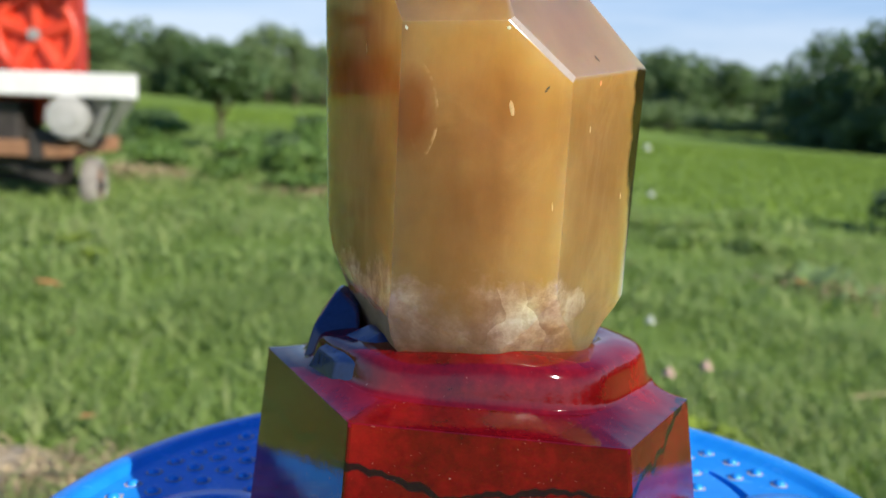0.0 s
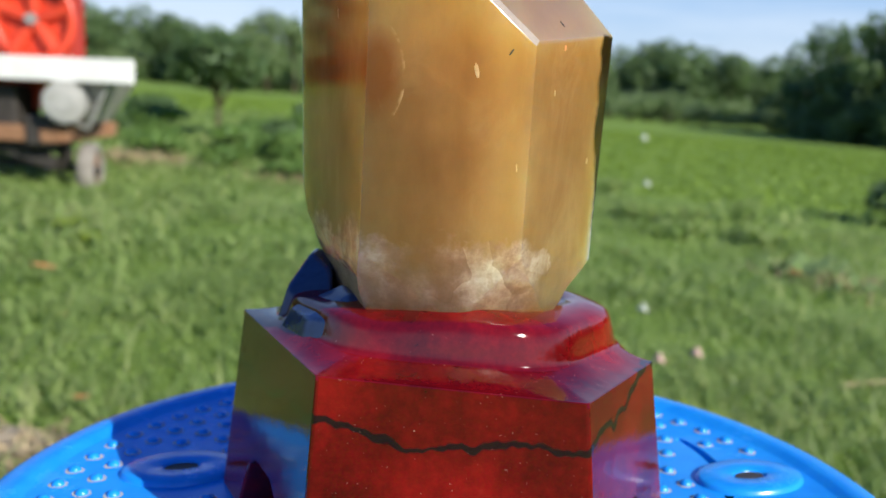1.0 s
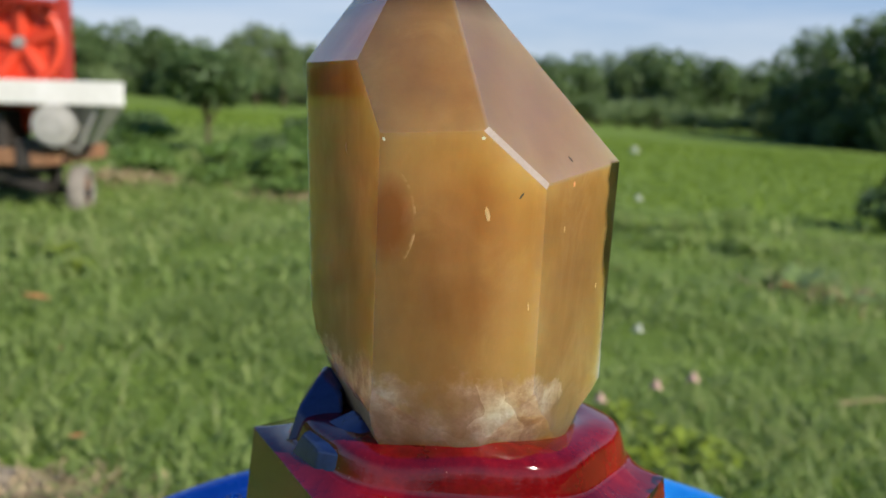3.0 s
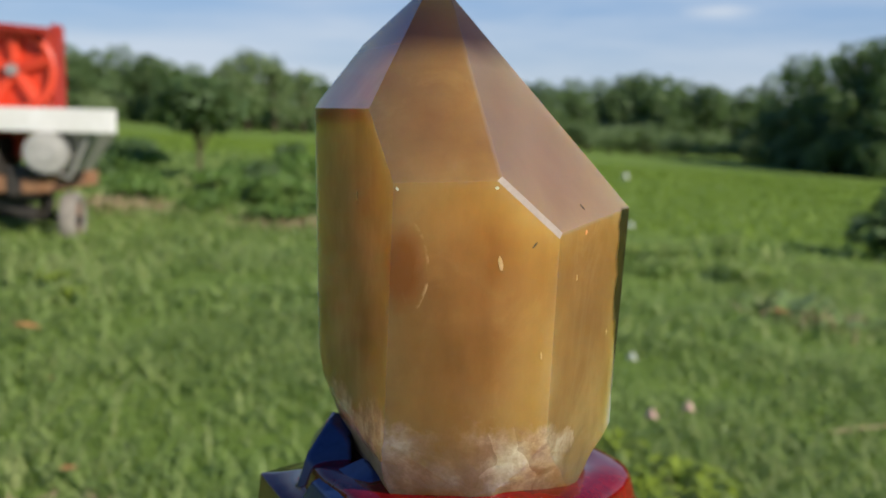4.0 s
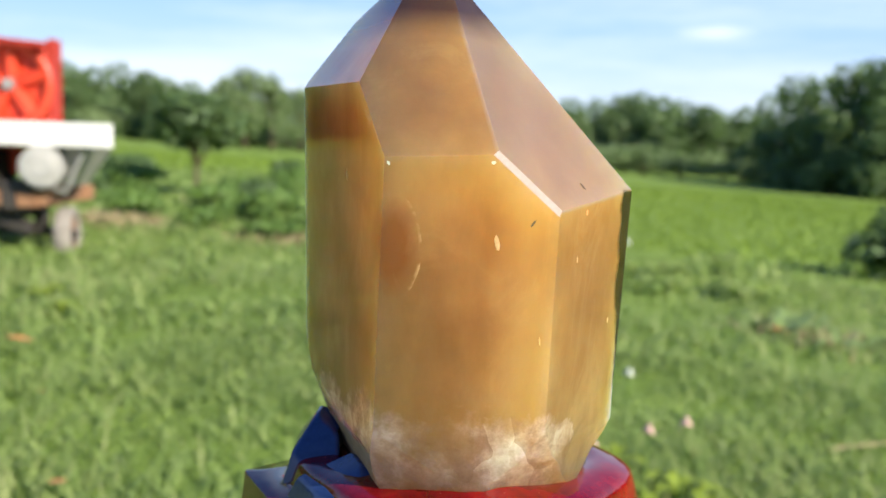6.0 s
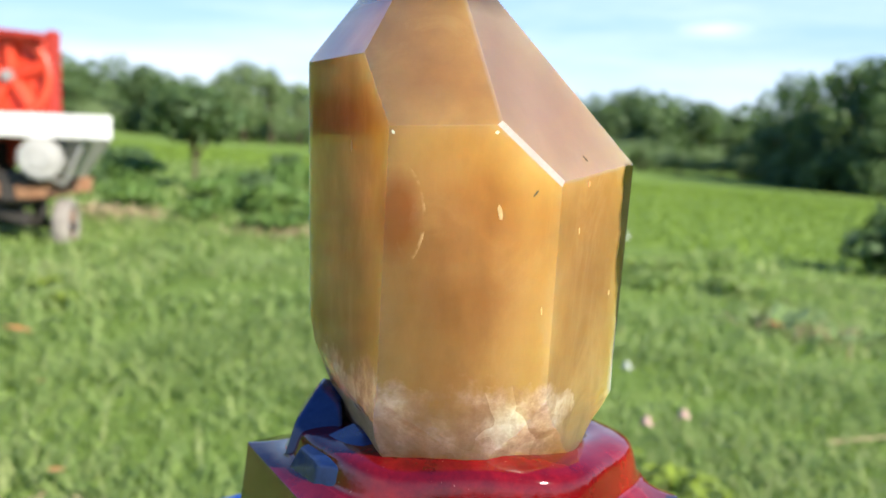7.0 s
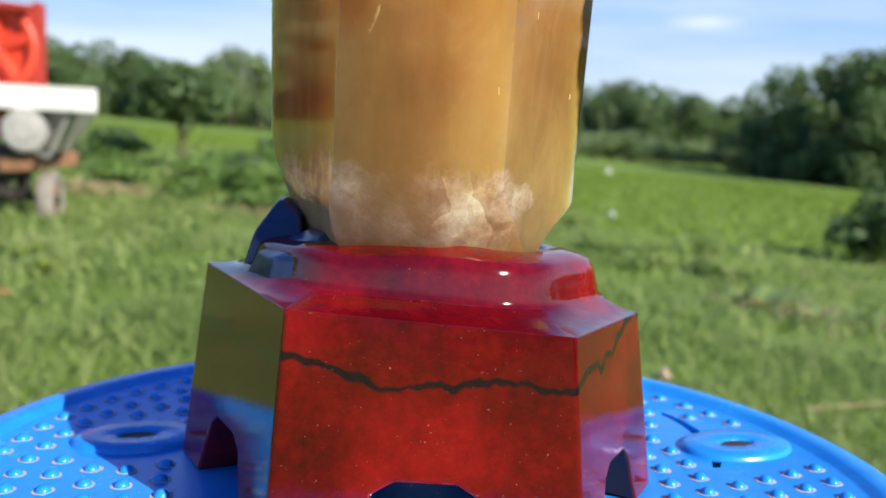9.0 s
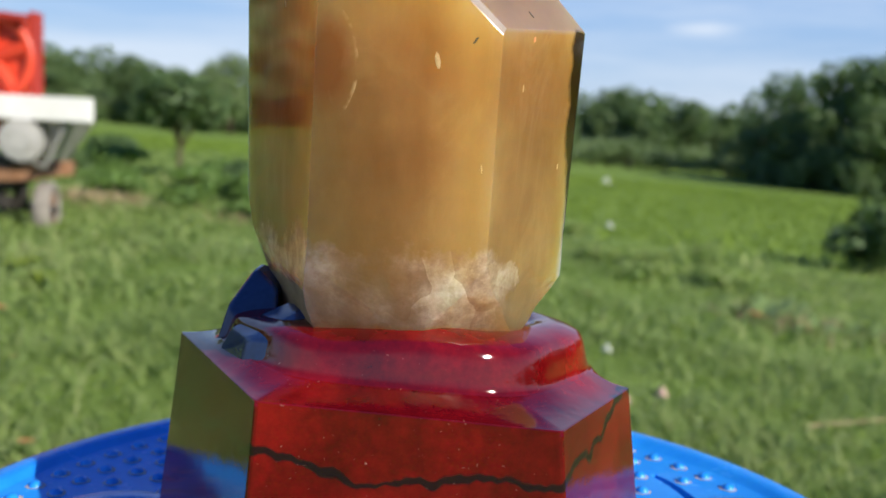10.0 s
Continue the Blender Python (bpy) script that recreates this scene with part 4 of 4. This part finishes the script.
def leaf_cloud(rng, blobs, count, size, flat=0.7):
    """Leaf quads scattered through lumpy blobs (centre, radii), mostly near their skins, facing outward and up."""
    verts, faces = [], []
    weights = np.array([b[1][0] * b[1][1] + b[1][0] * b[1][2] for b in blobs])
    pick = rng.choice(len(blobs), count, p=weights / weights.sum())
    for i in pick:
        c, rad = blobs[i]
        d = rng.normal(size=3)
        d /= np.linalg.norm(d)
        q = rng.uniform(0.55, 1.08) ** 0.6
        lump = 1 + 0.28 * noise.noise(Vector((d * 2.3 + np.array(c) * 1.7).tolist()))
        p = np.array(c) + d * np.array(rad) * q * lump
        nrm = d * 0.9 + rng.normal(size=3) * 0.75 + np.array([0, 0, 0.5])
        nrm /= np.linalg.norm(nrm)
        t = np.cross(nrm, rng.normal(size=3))
        t /= np.linalg.norm(t) + 1e-9
        b = np.cross(nrm, t)
        s = size * rng.uniform(0.55, 1.4)
        k = len(verts)
        verts += [p - t * s * 0.5, p + b * s * 0.28 + nrm * s * 0.06, p + t * s * 0.5, p - b * s * 0.28 + nrm * s * 0.06]
        faces.append((k, k + 1, k + 2, k + 3))
    me = bpy.data.meshes.new("crown")
    me.from_pydata([v.tolist() for v in verts], [], faces)
    return me


def tree(seed, height, spread, material, leaves, leaf, label, low=0.22, category="tree", lean=0.0):
    """A tapered trunk, limbs and a crown of leaf clumps with gaps."""
    rng = np.random.default_rng(seed)
    root = thing("tree", (0, 0, 0), label, category)
    r0 = height * 0.026
    wood = [rod((0, 0, -0.15), (lean * height * 0.3, 0, height * 0.45), r0, r0 * 0.6, 9)]
    blobs = []
    n = 9
    for k in range(n):
        a = 2 * math.pi * k / n + rng.uniform(-0.4, 0.4)
        z = height * rng.uniform(low + 0.12, 0.86)
        out = spread * rng.uniform(0.25, 0.62) * (1.15 - 0.6 * z / height)
        c = (lean * z + out * math.cos(a), out * math.sin(a), z)
        rr = spread * rng.uniform(0.26, 0.42)
        blobs.append((c, (rr, rr, rr * rng.uniform(0.55, 0.85))))
        start = (lean * height * 0.25, 0, height * rng.uniform(0.25, 0.45))
        wood.append(rod(start, c, r0 * 0.42, r0 * 0.12, 6))
    blobs.append(((lean * height, 0, height * 0.83), (spread * 0.36, spread * 0.36, height * 0.16)))
    blobs.append(((0, 0, height * (low + 0.25)), (spread * 0.5, spread * 0.5, height * 0.2)))
    if low < 0.15:
        for k in range(5):
            a = 2 * math.pi * k / 5 + rng.uniform(-0.5, 0.5)
            blobs.append(((spread * 0.45 * math.cos(a), spread * 0.45 * math.sin(a), height * 0.13), (spread * 0.36, spread * 0.36, height * 0.15)))
    part("trunk", join(*wood), M_BARK, root, smooth=True)
    me = leaf_cloud(rng, blobs, leaves, leaf)
    me.materials.append(material)
    crown = new("crown", me)
    crown.parent = root
    return root


def shrub(seed, height, spread, material, leaves, leaf, label, category="bush"):
    rng = np.random.default_rng(seed)
    root = thing("shrub", (0, 0, 0), label, category)
    wood, blobs = [], []
    for k in range(7):
        a = rng.uniform(0, 2 * math.pi)
        z, out = height * rng.uniform(0.3, 0.8), spread * rng.uniform(0.05, 0.6)
        c = (out * math.cos(a), out * math.sin(a), z)
        rr = spread * rng.uniform(0.25, 0.45)
        blobs.append((c, (rr, rr, height * rng.uniform(0.16, 0.3))))
        wood.append(rod((0.02 * math.cos(a), 0.02 * math.sin(a), -0.05), c, height * 0.018, height * 0.006, 6))
    part("stem", join(*wood), M_BARK, root, smooth=True)
    me = leaf_cloud(rng, blobs, leaves, leaf)
    me.materials.append(material)
    ob = new("leaves", me)
    ob.parent = root
    return root


def place(ob, x, y, turn=0.0, size=1.0, sink=0.0):
    ob.matrix_basis = pose(x, y, ground_z(x, y) - sink, 0, 0, turn) @ Matrix.Diagonal((size, size, size, 1))


def polar(az, d):
    return d * math.sin(radians(az)), d * math.cos(radians(az)) - 0.3


def trees():
    dark = "dense dark green broadleaf tree at the field edge"
    pale = "lighter grey-green airy tree at the field edge"
    kinds = [tree(50 + k, 5.0, 2.5, M_TREE, 3200, 0.34, dark, 0.05) for k in range(4)] + [tree(60 + k, 5.0, 2.1, M_PALE_TREE, 1500, 0.30, pale, 0.2) for k in range(2)]
    rng = np.random.default_rng(8)
    used = set()

    def put(kind, az, d, el_top, group):
        x, y = polar(az, d)
        h = 0.62 + d * math.tan(radians(el_top)) - ground_z(x, y)
        size = h / 5.0
        turn = float(rng.uniform(0, 360))
        if kind in used:
            m = pose(x, y, ground_z(x, y), 0, 0, turn)
            ob = copy_thing(kinds[kind], m)
            ob.matrix_basis = m @ Matrix.Diagonal((size, size, size, 1))
        else:
            ob = kinds[kind]
            place(ob, x, y, turn, size)
            used.add(kind)
        tagged(ob, "", "", group)

    # the far belt: direction, distance, elevation of its top
    tops = [(-31, 4.6), (-28, 4.4), (-25.5, 4.3), (-24, 4.0), (-22.5, 4.3), (-21, 4.0), (-19.8, 4.3), (-18.3, 3.9), (-17, 3.6), (-15.6, 3.4), (-14, 3.3), (-12.4, 3.2), (-10.5, 3.1), (-8.5, 3.0), (-6.5, 2.8), (-4.5, 2.8), (-2.5, 2.7), (-0.5, 2.7), (1.5, 2.7), (3.5, 2.8), (5.2, 2.9), (7, 3.0), (8.6, 3.0), (10, 3.2), (11.2, 3.5), (12.4, 3.2), (13.6, 3.0), (14.8, 2.7), (16, 2.3), (17.2, 2.6)]
    for k, (az, el_top) in enumerate(tops):
        d = 46 + 8 * float(rng.uniform(-1, 1)) + (8 if az > 6 else 0)
        put(k % 4, az, d, el_top, "far belt of trees")
        put((k + 2) % 4, az + 0.7, d + 4, el_top * 0.8, "far belt of trees")
    for az, el_top, d in ((-12.6, 4.4, 33), (-11.0, 4.0, 34), (-9.3, 3.3, 36), (-13.8, 3.6, 38)):
        put(4 + int(abs(az)) % 2, az, d, el_top, "far belt of trees")
    # the nearer dark group beside the crop field
    for az, el_top, d in ((18.6, 3.4, 40), (19.8, 4.4, 36), (21.2, 4.3, 34), (22.6, 5.0, 32), (24.0, 5.3, 31), (25.6, 5.4, 30), (27.4, 5.2, 30), (29.5, 5.0, 30), (20.4, 2.6, 31), (22.0, 2.4, 29), (24.6, 3.2, 28), (27.0, 3.0, 28)):
        put(int(az * 7) % 4, az, d, el_top, "dark trees beside the field")
    # taller pale trees beside the machine, out of view, added for the crystal's side to mirror
    for k in range(16):
        put(4 + k % 2, -35.5 - 2.0 * k, 24 + 3 * (k % 3), 13.5 + float(rng.uniform(-1.5, 1.5)), "trees beside the machine")
        # a lower dark row behind them, also unseen and added for the reflection
        put(k % 4, -34.5 - 2.1 * k, 40, 6.0 + float(rng.uniform(-0.5, 0.5)), "far belt of trees")
    # around, behind the view
    for k in range(62):
        az = 38 + k * 4.1
        put(k % 4, az, 38 + 8 * float(rng.uniform(-1, 1)), 5.0 + float(rng.uniform(-1, 1)), "trees behind")


trees()


def low_growth():
    rng = np.random.default_rng(15)
    sap = tree(71, 0.95, 0.62, M_TREE, 2200, 0.085, "small dark sapling with a thin trunk", 0.42, "sapling")
    place(sap, -2.29, 8.0)
    b1 = shrub(81, 0.22, 0.42, M_WEED, 800, 0.065, "leafy green weed clump in the meadow")
    b2 = shrub(82, 0.15, 0.34, M_WEED, 600, 0.055, "leafy green weed clump in the meadow")
    b3 = shrub(83, 0.26, 0.4, M_TREE, 700, 0.07, "dark leafy bush in the meadow")
    b4 = shrub(84, 0.13, 0.30, M_GRASS, 300, 0.05, "pale loose green meadow weeds")
    place(b4, 1.5, 4.6)
    place(b1, -1.25, 6.2)
    place(b2, -2.4, 6.6)
    place(b3, -1.0, 8.6)
    spots = [(b1, -0.75, 6.6, 1.0), (b2, -1.6, 5.6, 0.9), (b2, -1.9, 7.2, 1.2), (b1, -3.0, 8.4, 1.1), (b3, -3.5, 9.4, 1.1), (b3, -2.9, 7.3, 0.8), (b2, -0.6, 5.2, 0.8), (b1, -1.7, 9.5, 1.2), (b2, -2.0, 8.7, 1.3), (b2, -0.9, 7.5, 1.0), (b1, -3.9, 11, 1.2), (b3, -2.2, 12, 1.0), (b1, -0.4, 9.0, 0.9),
             (b2, -1.45, 6.4, 1.1), (b2, -0.8, 5.9, 1.1), (b1, -0.55, 7.0, 1.0), (b2, -2.15, 6.0, 1.0), (b3, -1.6, 7.8, 0.9), (b2, -1.05, 5.1, 0.8), (b4, 1.3, 5.2, 0.9), (b4, 1.05, 4.4, 0.8), (b4, 1.0, 6.4, 1.0), (b4, 1.75, 5.6, 1.0), (b4, 0.95, 5.0, 0.9)]
    for ob, x, y, s in spots:
        m = pose(x, y, ground_z(x, y), 0, 0, float(rng.uniform(0, 360)))
        copy_thing(ob, m).matrix_basis = m @ Matrix.Diagonal((s, s, s, 1))
    # hedge of weeds along the field's far edge
    h1 = shrub(91, 1.3, 1.8, M_PALE_TREE, 700, 0.22, "pale green scrub along the field edge")
    place(h1, *polar(9, 50))
    for k in range(46):
        az = -30 + k * 1.12
        if az > 18:
            break
        d = 42 + 6 * float(rng.uniform(-1, 1))
        x, y = polar(az, d)
        m = pose(x, y, ground_z(x, y), 0, 0, float(rng.uniform(0, 360)))
        s = float(rng.uniform(0.6, 1.05))
        copy_thing(h1, m).matrix_basis = m @ Matrix.Diagonal((s, s, s, 1))
    # scrub beside the machine, out of view, added to fill the crystal side's reflection
    for k in range(26):
        x, y = polar(-33.5 - 1.15 * k, 21 + 2 * float(rng.uniform(-1, 1)))
        m = pose(x, y, ground_z(x, y), 0, 0, float(rng.uniform(0, 360)))
        s = float(rng.uniform(1.7, 2.3))
        copy_thing(h1, m).matrix_basis = m @ Matrix.Diagonal((s, s, s, 1))
    # the dark bush at the meadow's side
    side = shrub(95, 0.55, 0.42, M_TREE, 700, 0.10, "dark leafy bush beside the crop")
    place(side, 3.05, 6.0)


low_growth()


def broad_plant(seed, leaves, length, label, material):
    """A low plant of broad bent leaves on stalks."""
    rng = np.random.default_rng(seed)
    root = thing("broadleaf_plant", (0, 0, 0), label, "plant")
    for k in range(leaves):
        a = 2 * math.pi * k / leaves + rng.uniform(-0.3, 0.3)
        rise, out = rng.uniform(0.5, 1.2) * length, rng.uniform(0.5, 1.2) * length
        bm = bmesh.new()
        rows_ = []
        for i in range(6):
            u = i / 5
            w = 0.30 * length * math.sin(math.pi * min(1, u * 0.92 + 0.06)) ** 0.8
            c = Vector((out * (0.25 + u), 0, rise * (0.5 + 0.9 * u - 0.8 * u * u)))
            rows_.append([bm.verts.new(c + Vector((0, s * w, 0.25 * w * abs(s)))) for s in (-1, 0, 1)])
        for lo, hi in zip(rows_, rows_[1:]):
            for s in (0, 1):
                bm.faces.new((lo[s], lo[s + 1], hi[s + 1], hi[s]))
        ob = part("leaf", bm, material, root, smooth=True)
        ob.matrix_basis = pose(0, 0, 0, 0, 0, math.degrees(a))
    part("stalk", rod((0, 0, -0.03), (0, 0, length * 0.5), length * 0.05, length * 0.03, 8), M_WEED, root)
    return root


def small_plants():
    p1 = broad_plant(101, 9, 0.10, "low broad-leaved weed in the grass", M_PALE_WEED)
    place(p1, 1.32, 3.34)
    for x, y, s in ((1.50, 3.50, 1.0), (1.26, 3.46, 0.9), (1.63, 3.22, 0.9), (1.40, 3.05, 0.8), (1.46, 3.62, 1.1)):
        m = pose(x, y, ground_z(x, y), 0, 0, x * 999)
        copy_thing(p1, m).matrix_basis = m @ Matrix.Diagonal((s, s, s, 1))
    p2 = broad_plant(104, 9, 0.06, "bright lime-green leafy weed", M_LIME)
    place(p2, 0.30, 1.28)
    for x, y, s in ((0.38, 1.36, 0.8), (0.22, 1.40, 0.9), (0.45, 1.25, 0.9), (0.34, 1.24, 0.9), (0.42, 1.33, 1.0), (0.32, 1.47, 1.0), (-1.35, 2.75, 1.2), (-1.2, 2.55, 0.9)):
        m = pose(x, y, ground_z(x, y), 0, 0, x * 777)
        copy_thing(p2, m).matrix_basis = m @ Matrix.Diagonal((s, s, s, 1))

    def flower(x, y, z, mat, name, label, r):
        root = thing(name, (x, y, ground_z(x, y)), label, "flower")
        part("stem", rod((0, 0, -0.01), (0.008, 0, z), 0.0016, 0.0011, 6), M_WEED, root)
        head = bmesh.new()
        for k in range(7):
            a = 2 * math.pi * k / 7
            bmesh.ops.create_uvsphere(head, u_segments=8, v_segments=6, radius=r, matrix=pose(0.008 + 0.7 * r * math.cos(a), 0.7 * r * math.sin(a), z + r * 0.4 * (k % 2), 0, 35, math.degrees(a)) @ Matrix.Diagonal((1.0, 0.55, 0.3, 1)))
        bmesh.ops.create_uvsphere(head, u_segments=8, v_segments=6, radius=r * 0.8, matrix=pose(0.008, 0, z + r * 0.7))
        part("flower_head", head, mat, root, smooth=True)

    def by(az, el, h):
        """A spot in the meadow where something h high shows in that direction."""
        d = (0.62 - h + 0.05) / math.tan(radians(-el))
        return polar(az, d)
    for az, el, h in ((12.0, -17.9, 0.16), (14.2, -17.2, 0.17), (8.6, -19.0, 0.12)):
        flower(*by(az, el, h), h, M_PINK, "pink_flower", "small pale pink meadow flower on a stem", 0.008)
    for az, el, h in ((10.8, -13.4, 0.15), (10.25, -2.75, 0.35), (10.5, -5.6, 0.3)):
        x, y = by(az, el, h)
        y_near = min(y, 5.2)
        k = y_near / y
        z = 0.62 + math.hypot(x * k, y_near + 0.3) * math.tan(radians(el)) - ground_z(x * k, y_near)
        flower(x * k, y_near, max(0.08, z), M_PETAL, "white_flower", "small white meadow flower on a stem", 0.009 * max(1.0, y_near / 2.6))

    def fallen(x, y, r, mat, label, turn):
        bm = bmesh.new()
        rows_ = []
        for i in range(6):
            u = i / 5
            w = r * 0.55 * math.sin(math.pi * (0.06 + 0.9 * u))
            rows_.append([bm.verts.new((r * 2 * (u - 0.5), s * w, 0.02 + 0.25 * r * (u - 0.5) ** 2 + 0.3 * w * abs(s))) for s in (-1, 0, 1)])
        for lo, hi in zip(rows_, rows_[1:]):
            for s in (0, 1):
                bm.faces.new((lo[s], lo[s + 1], hi[s + 1], hi[s]))
        ob = part("fallen_leaf", bm, mat, smooth=True)
        ob.matrix_basis = pose(x, y, ground_z(x, y) + 0.035, 0, 12, turn)
        tagged(ob, label, "leaf")
    for az, el, r, turn in ((-25.4, -13.83, 0.032, 20), (-23.6, -21.9, 0.018, 70), (-21.5, -13.5, 0.018, 120), (9.6, -10.2, 0.03, 60), (19.6, -9.6, 0.045, 10), (-24.2, -16.8, 0.014, 150), (22.6, -10.4, 0.04, 80)):
        x, y = by(az, el, 0.05)
        fallen(x, y, r, M_DRY, "orange-brown fallen dry leaf on the grass", turn)
    # a dry stick and a bare straw patch
    x, y = by(25.0, -16.2, 0.04)
    stick = part("dry_stick", rod((-0.10, 0, 0.0), (0.12, 0.05, 0.01), 0.004, 0.002, 8), M_STRAW)
    stick.matrix_basis = pose(x, y, ground_z(x, y) + 0.02)
    tagged(stick, "pale dry stick lying in the grass", "stick")
    # a low heap of bare pale sand
    heap, rings = bmesh.new(), []
    for r in (1.0, 0.8, 0.55, 0.3, 0.08):
        rings.append([])
        for k in range(40):
            a = 2 * math.pi * k / 40
            q = r * (1 + 0.22 * noise.noise(Vector((math.cos(a) * 1.6, math.sin(a) * 1.6, 5.0))))
            px, py = -0.73 + 0.17 * q * math.cos(a), 1.0 + 0.11 * q * math.sin(a)
            rings[-1].append(heap.verts.new((px, py, ground_z(px, py) - 0.003 + 0.018 * (1 - r * r) + 0.004 * noise.noise(Vector((px * 40, py * 40, 1.0))))))
    for lo, hi in zip(rings, rings[1:]):
        for k in range(40):
            heap.faces.new((lo[k], lo[(k + 1) % 40], hi[(k + 1) % 40], hi[k]))
    heap.faces.new(rings[-1])
    tagged(part("sand_heap", heap, M_SAND, smooth=True), "low heap of bare pale sandy soil in the grass", "sand", "", "stuff")
    rng = np.random.default_rng(77)
    straw = []
    for cx, cy, s, n in ((-2.1, 5.45, 0.28, 700), (-1.0, 5.1, 0.22, 500), (1.45, 3.3, 0.25, 200)):
        straw += [(cx + s * a, cy + s * b) for a, b in rng.normal(size=(n, 2)) * 0.6]
    bare = [(-0.60 + 0.07 * p, 0.98 + 0.05 * q) for p, q in rng.normal(size=(420, 2))]
    blades("straw", ground_many(bare), 0.03, 0.008, 1.8, M_STRAW, "flattened pale dry straw on bare soil", "straw", 42)
    blades("straw", ground_many(straw), 0.06, 0.010, 1.2, M_STRAW, "flattened pale dry straw on bare soil", "straw", 41)


small_plants()
